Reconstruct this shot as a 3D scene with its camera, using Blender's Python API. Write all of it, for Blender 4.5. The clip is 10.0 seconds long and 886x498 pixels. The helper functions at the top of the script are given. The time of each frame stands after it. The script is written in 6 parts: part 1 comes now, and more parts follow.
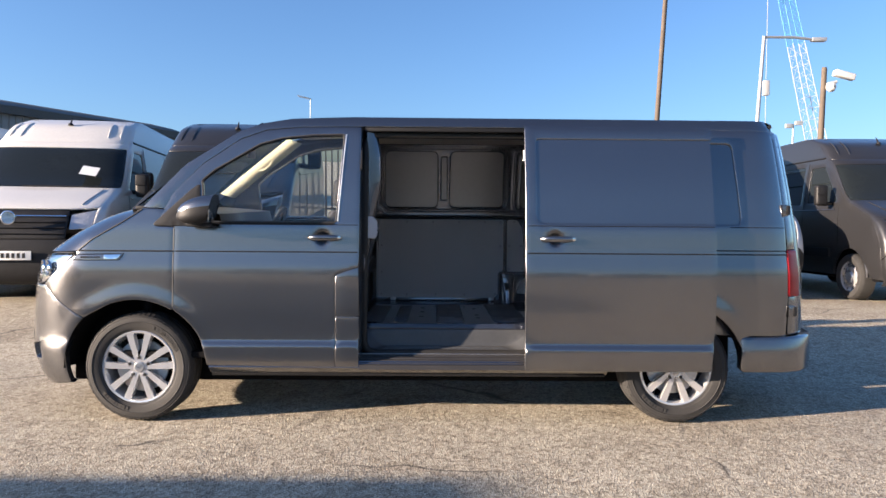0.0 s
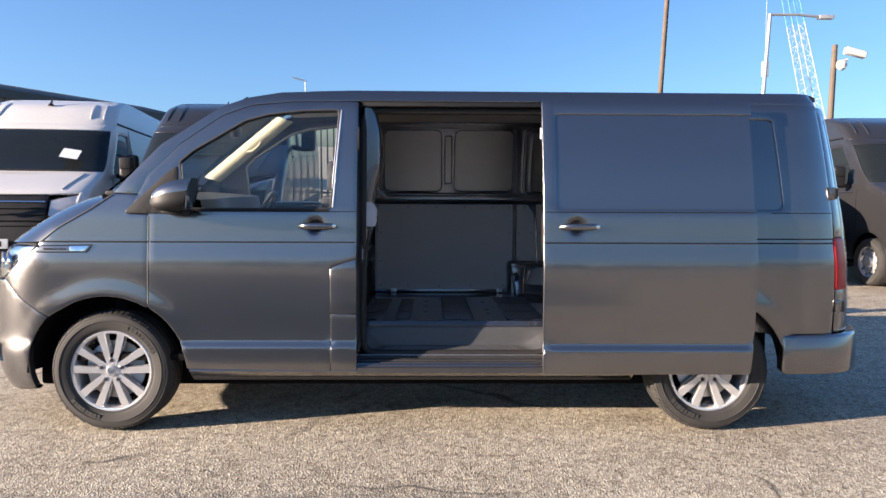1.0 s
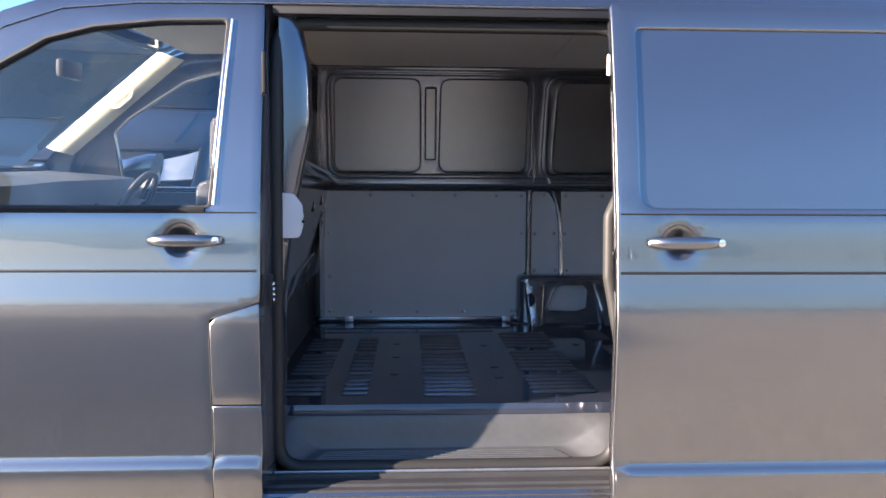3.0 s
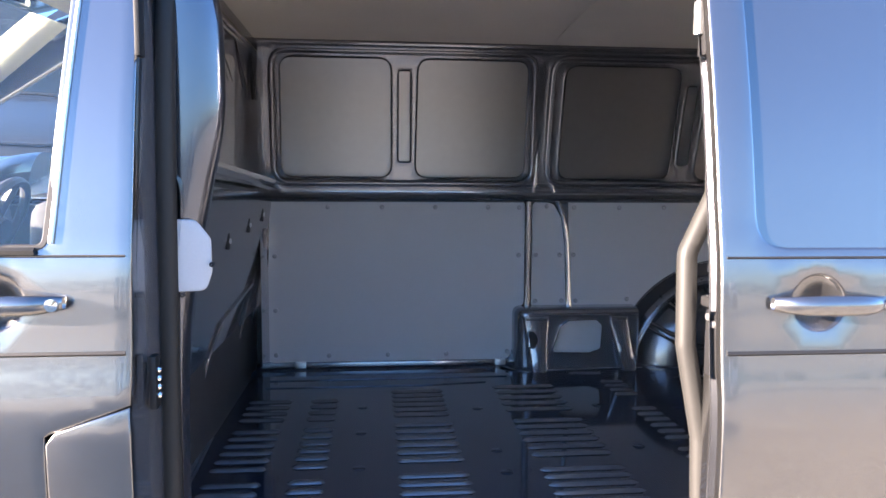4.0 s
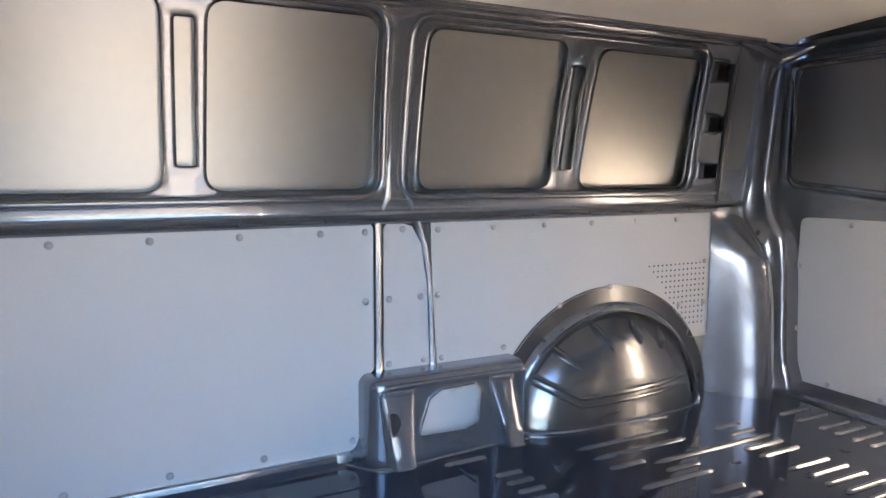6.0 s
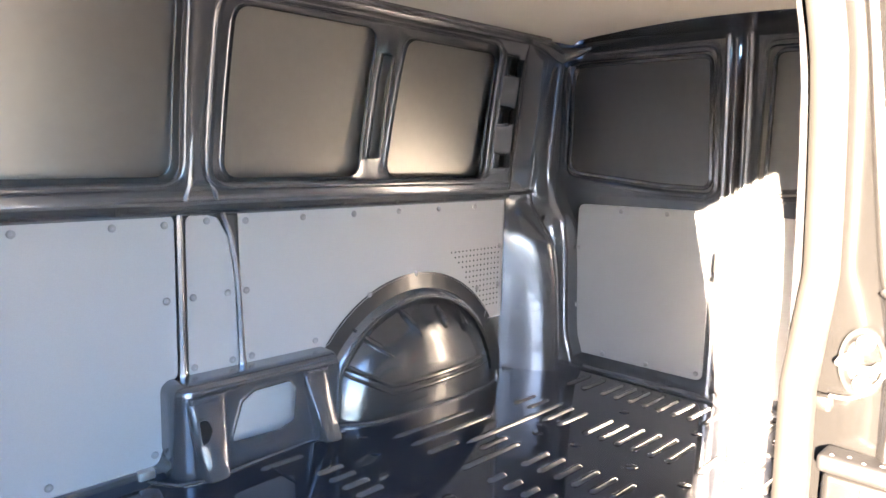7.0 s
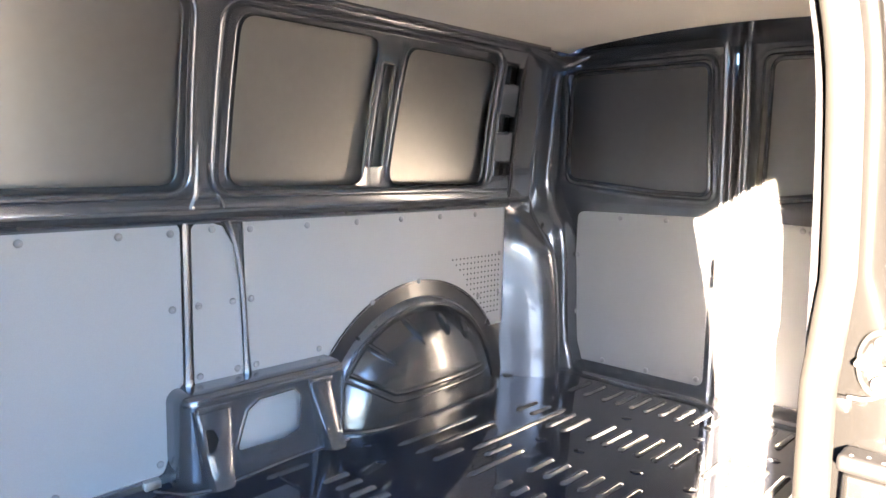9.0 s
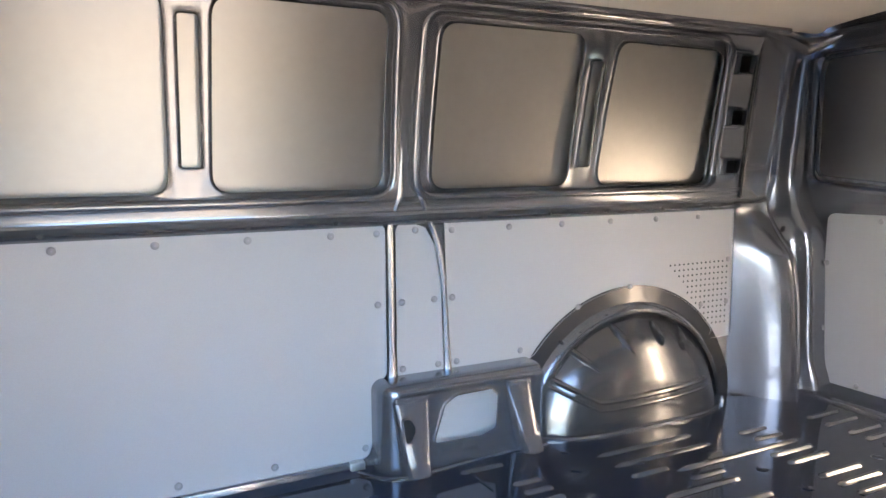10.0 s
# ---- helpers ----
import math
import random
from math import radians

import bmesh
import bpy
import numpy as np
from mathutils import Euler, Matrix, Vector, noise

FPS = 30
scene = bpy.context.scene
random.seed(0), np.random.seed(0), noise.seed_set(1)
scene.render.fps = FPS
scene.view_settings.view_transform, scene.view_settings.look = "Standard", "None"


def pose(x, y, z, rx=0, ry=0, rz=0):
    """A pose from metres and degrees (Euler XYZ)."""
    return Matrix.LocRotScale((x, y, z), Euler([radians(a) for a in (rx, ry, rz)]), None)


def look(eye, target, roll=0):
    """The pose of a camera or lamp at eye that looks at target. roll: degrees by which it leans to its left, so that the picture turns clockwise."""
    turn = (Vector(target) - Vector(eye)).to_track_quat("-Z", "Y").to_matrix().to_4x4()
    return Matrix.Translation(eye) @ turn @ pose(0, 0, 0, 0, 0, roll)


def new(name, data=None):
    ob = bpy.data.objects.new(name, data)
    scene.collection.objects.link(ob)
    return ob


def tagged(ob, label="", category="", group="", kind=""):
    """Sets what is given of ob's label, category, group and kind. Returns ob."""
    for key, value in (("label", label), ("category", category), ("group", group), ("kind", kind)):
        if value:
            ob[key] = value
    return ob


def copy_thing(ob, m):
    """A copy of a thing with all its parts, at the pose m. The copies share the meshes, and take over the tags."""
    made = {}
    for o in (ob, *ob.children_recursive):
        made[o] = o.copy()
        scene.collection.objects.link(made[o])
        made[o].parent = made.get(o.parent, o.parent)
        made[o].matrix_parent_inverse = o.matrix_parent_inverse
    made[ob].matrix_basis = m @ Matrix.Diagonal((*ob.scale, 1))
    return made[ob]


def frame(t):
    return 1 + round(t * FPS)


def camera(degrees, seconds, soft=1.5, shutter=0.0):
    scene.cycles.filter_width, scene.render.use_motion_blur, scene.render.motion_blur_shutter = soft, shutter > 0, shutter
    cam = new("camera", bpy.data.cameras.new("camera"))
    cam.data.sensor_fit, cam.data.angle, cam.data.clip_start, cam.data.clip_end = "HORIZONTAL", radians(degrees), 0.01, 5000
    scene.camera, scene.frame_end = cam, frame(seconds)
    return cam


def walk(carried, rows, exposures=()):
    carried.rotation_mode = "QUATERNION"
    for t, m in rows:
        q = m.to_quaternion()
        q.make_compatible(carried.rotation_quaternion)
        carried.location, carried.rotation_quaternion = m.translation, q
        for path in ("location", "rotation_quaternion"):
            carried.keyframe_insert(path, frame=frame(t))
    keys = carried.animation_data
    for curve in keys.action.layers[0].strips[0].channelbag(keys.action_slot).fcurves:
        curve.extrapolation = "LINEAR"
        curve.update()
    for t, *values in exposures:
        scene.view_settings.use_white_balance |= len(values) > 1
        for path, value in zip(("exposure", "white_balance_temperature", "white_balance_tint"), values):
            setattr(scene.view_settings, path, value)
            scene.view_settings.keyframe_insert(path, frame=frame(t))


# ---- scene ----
from mathutils import geometry
cam = camera(63.9, 10.0, shutter=0.06)
PATH = [
    (0, (1.87, -5.367, 1.235), (1.89, -3.368, 1.175), 0.4),
    (0.5, (1.839, -5.187, 1.243), (1.86, -3.189, 1.164), 0.3),
    (1, (1.815, -4.891, 1.254), (1.844, -2.894, 1.147), 0.2),
    (1.5, (1.842, -4.468, 1.27), (1.876, -2.473, 1.146), 0.0),
    (2, (1.816, -3.946, 1.287), (1.863, -1.952, 1.141), -0.1),
    (2.5, (1.829, -3.474, 1.299), (1.894, -1.481, 1.138), 0.1),
    (4, (1.816, -2.204, 1.372), (2.006, -0.221, 1.197), 0.3),
    (4.5, (1.781, -1.885, 1.387), (2.058, 0.089, 1.22), 0.2),
    (5, (1.704, -1.617, 1.405), (2.154, 0.324, 1.242), 0.1),
    (6.5, (1.648, -1.038, 1.498), (2.84, 0.545, 1.229), 0.8),
    (7, (1.591, -1.028, 1.498), (3.023, 0.34, 1.224), 1.4),
    (7.5, (1.564, -1.033, 1.495), (3.106, 0.211, 1.226), 1.9),
    (8, (1.536, -1.017, 1.49), (3.121, 0.174, 1.231), 2.1),
    (8.5, (1.531, -0.999, 1.489), (3.102, 0.212, 1.232), 1.9),
    (9, (1.556, -1.005, 1.495), (3.009, 0.347, 1.245), 1.2),
    (9.5, (1.615, -1.024, 1.498), (2.857, 0.523, 1.251), 0.5),
    (10, (1.703, -1.083, 1.489), (2.59, 0.693, 1.243), -0.3),
]
EXPOSURES = [(0.0, 2.2, 6400, 18), (1.5, 2.35, 6250, 18), (2.5, 2.95, 6050, 19), (3.5, 3.8, 6150, 19), (4.5, 4.68, 6250, 21), (5.0, 5.33, 6300, 21), (5.6, 5.75, 6700, 17), (6.5, 6.1, 7300, 17), (7.3, 5.95, 6950, 16), (8.0, 5.85, 6900, 16), (9.0, 6.0, 7000, 16), (10.0, 6.1, 7450, 17)]
walk(cam, [(t, look(eye, target, roll)) for t, eye, target, roll in PATH],
     exposures=EXPOSURES)

# ---- world, sun ----
SUN = Vector((1.0, 0.33, -0.205)).normalized()
world = bpy.data.worlds.new("world")
scene.world = world
world.use_nodes = True
wn, wl = world.node_tree.nodes, world.node_tree.links
sky = wn.new("ShaderNodeTexSky")
sky.sky_type, sky.sun_disc = "NISHITA", False
sky.sun_elevation = math.asin(-SUN.z)
sky.sun_rotation = math.atan2(-SUN.x, -SUN.y)
sky.air_density, sky.dust_density, sky.ozone_density = 1.0, 0.9, 4.5
wl.new(sky.outputs[0], wn["Background"].inputs[0])
wn["Background"].inputs[1].default_value = 0.060
sun_data = bpy.data.lights.new("sun", "SUN")
sun_data.energy, sun_data.angle, sun_data.color = 4.2, radians(0.5), (1.0, 0.835, 0.63)
sun_lamp = new("sun", sun_data)
sun_lamp.matrix_world = look((-20, -8, 12), Vector((-20, -8, 12)) + SUN)

# ---- materials ----


def material(name, color, rough=0.5, metal=0.0, vary=0.12, scale=6.0, fine=60.0, bump=0.0, coat=0.0, spec=0.5, trans=0.0, ior=1.45, emit=0.0, hue=None, rvary=0.1, spread=0.0):
    """A principled surface with variation at two scales."""
    m = bpy.data.materials.new(name)
    m.use_nodes = True
    n, l = m.node_tree.nodes, m.node_tree.links
    b = n["Principled BSDF"]
    b.inputs["Metallic"].default_value = metal
    b.inputs["Coat Weight"].default_value = coat
    b.inputs["Coat Roughness"].default_value = 0.03
    b.inputs["Specular IOR Level"].default_value = spec
    b.inputs["Transmission Weight"].default_value = trans
    b.inputs["IOR"].default_value = ior
    co = n.new("ShaderNodeTexCoord").outputs["Object"]
    big, small = n.new("ShaderNodeTexNoise"), n.new("ShaderNodeTexNoise")
    for tex, s, d in ((big, scale, 5), (small, fine, 3)):
        tex.inputs["Scale"].default_value, tex.inputs["Detail"].default_value = s, d
        l.new(co, tex.inputs["Vector"])
    mix = n.new("ShaderNodeMath")
    mix.operation = "ADD"
    l.new(big.outputs[0], mix.inputs[0])
    l.new(small.outputs[0], mix.inputs[1])
    ramp = n.new("ShaderNodeMapRange")
    ramp.inputs[1].default_value, ramp.inputs[2].default_value = 0.65, 1.35
    ramp.inputs[3].default_value, ramp.inputs[4].default_value = 1 - vary, 1 + vary
    l.new(mix.outputs[0], ramp.inputs[0])
    col = n.new("ShaderNodeMix")
    col.data_type = "RGBA"
    lo = [max(0.0, c * (1 - vary)) for c in color]
    hi = [min(1.0, c * (1 + vary)) for c in (hue or color)]
    col.inputs[6].default_value, col.inputs[7].default_value = (*lo, 1), (*hi, 1)
    half = n.new("ShaderNodeMapRange")
    half.inputs[1].default_value, half.inputs[2].default_value = 0.65, 1.35
    l.new(mix.outputs[0], half.inputs[0])
    if spread:
        info = n.new("ShaderNodeObjectInfo")
        shift = n.new("ShaderNodeMath")
        shift.operation, shift.inputs[1].default_value = "MULTIPLY_ADD", spread
        l.new(info.outputs["Random"], shift.inputs[0])
        l.new(half.outputs[0], shift.inputs[2])
        l.new(shift.outputs[0], col.inputs[0])
    else:
        l.new(half.outputs[0], col.inputs[0])
    l.new(col.outputs[2], b.inputs["Base Color"])
    rr = n.new("ShaderNodeMapRange")
    rr.inputs[1].default_value, rr.inputs[2].default_value = 0.7, 1.3
    rr.inputs[3].default_value, rr.inputs[4].default_value = rough * (1 - rvary), min(1.0, rough * (1 + rvary))
    l.new(mix.outputs[0], rr.inputs[0])
    l.new(rr.outputs[0], b.inputs["Roughness"])
    if bump:
        bp = n.new("ShaderNodeBump")
        bp.inputs["Strength"].default_value, bp.inputs["Distance"].default_value = 0.6, bump
        l.new(small.outputs[0], bp.inputs["Height"])
        l.new(bp.outputs[0], b.inputs["Normal"])
    if emit:
        l.new(col.outputs[2], b.inputs["Emission Color"])
        b.inputs["Emission Strength"].default_value = emit
    return m


PAINT = material("grey_metallic_paint", (0.183, 0.182, 0.188), 0.24, 0.955, 0.04, 2.5, 900, coat=1.0, rvary=0.03)
INPAINT = material("inner_grey_paint", (0.200, 0.209, 0.232), 0.245, 0.70, 0.04, 2.0, 14, coat=0.8, rvary=0.03)
PRESS = material("satin_inner_panel", (0.29, 0.286, 0.282), 0.33, 0.85, 0.04, 1.5, 30, rvary=0.05)
STEPM = material("step_paint", (0.062, 0.064, 0.066), 0.42, 0.2, 0.12, 4, 40, bump=0.0004)
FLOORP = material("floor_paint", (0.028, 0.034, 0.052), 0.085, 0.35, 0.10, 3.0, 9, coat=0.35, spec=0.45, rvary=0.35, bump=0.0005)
FLANGEM = material("arch_flange_paint", (0.06, 0.063, 0.07), 0.24, 0.5, 0.06, 3.0, 30, coat=0.2, rvary=0.05)
# Floor paint made lighter: light caught by the rib tops is in the colour.
RIBM = material("rib_lit_paint", (0.15, 0.155, 0.166), 0.20, 0.6, 0.12, 6.0, 60, coat=0.3, rvary=0.05)
ARCHM = material("arch_paint", (0.14, 0.143, 0.15), 0.24, 0.75, 0.05, 3.0, 20, coat=0.5, rvary=0.05)
# Darker copy of the inner paint; the bulkhead's dark reflections are in its colour.
FLANKM = material("inner_paint_shaded", (0.10, 0.108, 0.13), 0.2, 0.85, 0.06, 3.0, 30, coat=0.6)
SILLM = material("sill_plastic", (0.028, 0.028, 0.03), 0.5, 0, 0.15, 8, 120, spec=0.3, bump=0.0004)
LINING = material("grey_lining_board", (0.40, 0.40, 0.408), 0.5, 0.0, 0.05, 2.0, 400, bump=0.0003)
HEADL = material("headliner", (0.6, 0.57, 0.53), 0.9, 0, 0.06, 3, 200, bump=0.001)
RUBBER = material("black_rubber", (0.02, 0.02, 0.021), 0.55, 0, 0.2, 20, 200)
TYRE = material("tyre_rubber", (0.028, 0.027, 0.026), 0.75, 0, 0.3, 14, 150, bump=0.001)
BLACK = material("black_plastic", (0.011, 0.011, 0.012), 0.5, 0, 0.2, 10, 250, bump=0.0005, spec=0.35)
DARKGAP = material("underbody_black", (0.005, 0.005, 0.0055), 0.9, 0, 0.3, 8, 60, spec=0.1)
ALLOY = material("silver_alloy", (0.66, 0.66, 0.67), 0.24, 0.7, 0.05, 20, 200, coat=0.4)
CHROME = material("chrome", (0.8, 0.8, 0.8), 0.08, 1.0, 0.03)
STEEL = material("zinc_screw", (0.5, 0.5, 0.5), 0.35, 0.9, 0.1)
SCREWM = material("grey_screw_cap", (0.27, 0.27, 0.275), 0.4, 0.1, 0.08)
SEALM = material("grey_rubber_seal", (0.020, 0.0195, 0.019), 0.55, 0, 0.12, 10, 200, spec=0.3)
CREAM = material("cream_trim", (0.27, 0.25, 0.19), 0.8, 0, 0.06, 8, 200)
SEATM = material("dark_seat_fabric", (0.02, 0.02, 0.022), 0.9, 0, 0.2, 12, 400, bump=0.001)
DASH = material("dash_plastic", (0.04, 0.04, 0.043), 0.6, 0, 0.15, 8, 300, bump=0.0006)
LABELW = material("white_plastic_cover", (0.42, 0.42, 0.435), 0.5, 0, 0.03, 10, 200)
GLASS = material("window_glass", (0.82, 0.89, 0.86), 0.0, 0, 0.0, trans=1.0, ior=1.2, coat=1.0)
GLASS.node_tree.nodes["Principled BSDF"].inputs["Coat IOR"].default_value = 1.55
GLASS.node_tree.nodes["Principled BSDF"].inputs["Coat Roughness"].default_value = 0.0
SCREENG = material("windscreen_glass", (0.66, 0.78, 0.72), 0.0, 0, 0.0, trans=1.0, ior=1.03, spec=0.3)
LENS = material("clear_lamp_lens", (0.95, 0.95, 0.95), 0.02, 0, 0.0, trans=1.0, ior=1.3)
REDL = material("red_lamp_lens", (0.36, 0.008, 0.012), 0.35, 0, 0.2, 30, 200, coat=0.25, spec=0.3)
WHITEP = material("white_van_paint", (0.55, 0.54, 0.52), 0.35, 0, 0.06, 1.5, 30, coat=0.6)
DARKP = material("dark_van_paint", (0.026, 0.026, 0.028), 0.35, 0.3, 0.1, 2, 60, coat=0.6)
SILVP = material("silver_van_paint", (0.45, 0.45, 0.46), 0.35, 0.3, 0.06, 2, 60, coat=0.8)
DGLASS = material("dark_windscreen", (0.012, 0.015, 0.016), 0.04, 0, 0.1, spec=0.4)
PLATE = material("plate_white", (0.75, 0.75, 0.72), 0.5, 0, 0.05)
PAPER = material("white_paper", (0.8, 0.8, 0.78), 0.8, 0, 0.04)
GALV = material("galvanised_pole", (0.4, 0.41, 0.42), 0.5, 0.5, 0.15, 3, 60)
WOODP = material("brown_pole", (0.10, 0.078, 0.06), 0.8, 0, 0.3, 3, 50)
CRANEM = material("white_lattice", (0.36, 0.37, 0.38), 0.5, 0, 0.1)
CRANEB = material("blue_lattice", (0.04, 0.24, 0.42), 0.5, 0, 0.1)
CLAD = material("grey_cladding", (0.2, 0.21, 0.21), 0.55, 0.2, 0.15, 0.6, 8)
FOLI = material("far_foliage", (0.05, 0.06, 0.035), 0.9, 0, 0.3, 0.3, 3)
CLADD = material("dark_roof_trim", (0.06, 0.065, 0.065), 0.6, 0.1, 0.2, 1, 10)

# ---- building blocks ----


def thing(name, label="", category="", group="", kind="", at=(0, 0, 0), turn=0.0):
    ob = new(name)
    ob.matrix_basis = pose(*at, 0, 0, turn)
    return tagged(ob, label, category, group, kind)


def link(name, me, mat, parent=None, label="", smooth=True):
    if mat is not None and not me.materials:
        me.materials.append(mat)
    if smooth is not None:
        me.shade_smooth() if smooth else me.shade_flat()
    ob = new(name, me)
    if parent is not None:
        ob.parent = parent
    if label:
        ob["label"] = label
    return ob


def part(name, bm, mat, parent=None, label="", smooth=True, sharp=None):
    me = bpy.data.meshes.new(name)
    bmesh.ops.recalc_face_normals(bm, faces=bm.faces) if sharp == "recalc" else None
    bm.to_mesh(me)
    bm.free()
    ob = link(name, me, mat, parent, label, smooth)
    if smooth:
        me.set_sharp_from_angle(angle=radians(38))
    return ob


def curve(xs, ys):
    """A smooth curve through the points, flat beyond its ends."""
    xs, ys = np.array(xs, float), np.array(ys, float)
    sl = np.diff(ys) / np.diff(xs)
    m = np.concatenate(([sl[0]], np.where(sl[:-1] * sl[1:] > 0, 2 * sl[:-1] * sl[1:] / (sl[:-1] + sl[1:] + 1e-12), 0), [sl[-1]]))

    def f(x):
        x = min(max(x, xs[0]), xs[-1])
        i = min(max(int(np.searchsorted(xs, x)) - 1, 0), len(xs) - 2)
        h = xs[i + 1] - xs[i]
        t = (x - xs[i]) / h
        return float((1 + 2 * t) * (1 - t) ** 2 * ys[i] + t * (1 - t) ** 2 * h * m[i] + t * t * (3 - 2 * t) * ys[i + 1] + t * t * (t - 1) * h * m[i + 1])
    return f


def rounded(pts, r, n=5):
    """The polygon with its corners rounded; r is one radius or one a corner."""
    out = []
    k = len(pts)
    rs = r if isinstance(r, (list, tuple)) else [r] * k
    for i in range(k):
        p, a, b = Vector(pts[i]), Vector(pts[i - 1]), Vector(pts[(i + 1) % k])
        da, db = (a - p), (b - p)
        la, lb = da.length, db.length
        if rs[i] <= 0 or la < 1e-6 or lb < 1e-6:
            out.append(tuple(p))
            continue
        da, db = da / la, db / lb
        ang = math.acos(max(-1, min(1, da.dot(db))))
        if ang > 3.0:
            out.append(tuple(p))
            continue
        d = min(rs[i] / math.tan(ang / 2), 0.48 * la, 0.48 * lb)
        p0, p1 = p + da * d, p + db * d
        for j in range(n + 1):
            t = j / n
            q = p0 * (1 - t) ** 2 + p * (2 * t * (1 - t)) + p1 * t ** 2
            out.append(tuple(q))
    return out


def box2(x0, z0, x1, z1, r=0.0):
    p = [(x0, z0), (x1, z0), (x1, z1), (x0, z1)]
    return rounded(p, r) if r else p


def arc(cx, cz, r, a0, a1, n=20):
    return [(cx + r * math.cos(radians(a0 + (a1 - a0) * i / n)), cz + r * math.sin(radians(a0 + (a1 - a0) * i / n))) for i in range(n + 1)]


def inside(p, poly):
    x, y = p
    c = False
    j = len(poly) - 1
    for i in range(len(poly)):
        xi, yi = poly[i]
        xj, yj = poly[j]
        if (yi > y) != (yj > y) and x < (xj - xi) * (y - yi) / (yj - yi) + xi:
            c = not c
        j = i
    return c


def refine(poly, step):
    out = []
    for i in range(len(poly)):
        a, b = Vector(poly[i]), Vector(poly[(i + 1) % len(poly)])
        n = max(1, int((b - a).length / step + 0.5))
        out += [tuple(a.lerp(b, k / n)) for k in range(n)]
    return out


def area2(poly):
    return 0.5 * sum(poly[i - 1][0] * poly[i][1] - poly[i][0] * poly[i - 1][1] for i in range(len(poly)))


def sheet_bm(outline, f, holes=(), step=0.06, lip=0.006, thick=0.012, flip=False, rows=(), extra=()):
    """A pressed panel: the outline less its holes, in two coordinates, laid on the surface f(u, v) with rolled edges."""
    loops = []
    for k, lp in enumerate([outline, *holes]):
        lp = refine(lp, step)
        if (area2(lp) < 0) == (k == 0):
            lp = lp[::-1]
        loops.append(lp)
    verts, edges = [], []
    for lp in loops:
        s = len(verts)
        verts += lp
        edges += [(s + i, s + (i + 1) % len(lp)) for i in range(len(lp))]
    us, vs = [p[0] for p in loops[0]], [p[1] for p in loops[0]]
    rim = np.array(verts)
    nu, nv = int((max(us) - min(us)) / step) + 1, int((max(vs) - min(vs)) / step) + 1
    for i in range(nu + 1):
        for j in range(nv + 1):
            p = (min(us) + i * step, min(vs) + j * step)
            if any(abs(p[1] - v) < 0.35 * step for v in rows):
                continue
            if inside(p, loops[0]) and not any(inside(p, h) for h in loops[1:]):
                if np.min((rim[:, 0] - p[0]) ** 2 + (rim[:, 1] - p[1]) ** 2) > (0.4 * step) ** 2:
                    verts.append(p)
    for v in rows:
        for i in range(nu + 1):
            p = (min(us) + i * step, v)
            if inside(p, loops[0]) and not any(inside(p, h) for h in loops[1:]):
                if np.min((rim[:, 0] - p[0]) ** 2 + (rim[:, 1] - p[1]) ** 2) > 0.012 ** 2:
                    verts.append(p)
    if len(extra):
        keep = [p for p in extra if inside(p, loops[0]) and not any(inside(p, h) for h in loops[1:]) and np.min((rim[:, 0] - p[0]) ** 2 + (rim[:, 1] - p[1]) ** 2) > 0.006 ** 2]
        ke = np.array(keep or [(99, 99)])
        n0 = len(rim)
        verts = verts[:n0] + [p for p in verts[n0:] if np.min((ke[:, 0] - p[0]) ** 2 + (ke[:, 1] - p[1]) ** 2) > (0.4 * step) ** 2] + keep
    vo, _, fo, _, _, _ = geometry.delaunay_2d_cdt([Vector(v) for v in verts], edges, [], 0, 1e-6)

    def surf(u, v, d):
        p = Vector(f(u, v))
        if d == 0:
            return p
        e = 0.004
        n = (Vector(f(u + e, v)) - Vector(f(u - e, v))).cross(Vector(f(u, v + e)) - Vector(f(u, v - e)))
        n.normalize()
        return p - n * (d if not flip else -d)
    bm = bmesh.new()
    bv = [bm.verts.new(surf(v[0], v[1], 0)) for v in vo]
    for t in fo:
        c = ((vo[t[0]][0] + vo[t[1]][0] + vo[t[2]][0]) / 3, (vo[t[0]][1] + vo[t[1]][1] + vo[t[2]][1]) / 3)
        if inside(c, loops[0]) and not any(inside(c, h) for h in loops[1:]):
            try:
                bm.faces.new([bv[i] for i in (t if not flip else t[::-1])])
            except ValueError:
                pass
    rings = [(lip * math.sin(a), lip * (1 - math.cos(a))) for a in (0.6, 1.1, math.pi / 2)] if lip else []
    if thick:
        rings = rings + [(lip, thick)]
    if rings:
        key = {(round(v[0], 5), round(v[1], 5)): i for i, v in enumerate(vo)}
        for lp in loops:
            n = len(lp)
            prev = []
            ok = True
            for i in range(n):
                q = key.get((round(lp[i][0], 5), round(lp[i][1], 5)))
                if q is None:
                    ok = False
                    break
                prev.append(bv[q])
            if not ok:
                continue
            nor = []
            for i in range(n):
                t = Vector(lp[(i + 1) % n]) - Vector(lp[i - 1])
                t.normalize()
                nor.append(Vector((t.y, -t.x)))
            for off, d in rings:
                cur = [bm.verts.new(surf(lp[i][0] + nor[i].x * off, lp[i][1] + nor[i].y * off, d)) for i in range(n)]
                for i in range(n):
                    q = (prev[i], cur[i], cur[(i + 1) % n], prev[(i + 1) % n])
                    try:
                        bm.faces.new(q if not flip else q[::-1])
                    except ValueError:
                        pass
                prev = cur
    bmesh.ops.delete(bm, geom=[v for v in bm.verts if not v.link_faces], context="VERTS")
    return bm


def sheet(name, outline, f, mat, parent, holes=(), step=0.06, lip=0.006, thick=0.012, flip=False, label="", rows=(), extra=()):
    return part(name, sheet_bm(outline, f, holes, step, lip, thick, flip, rows, extra), mat, parent, label)


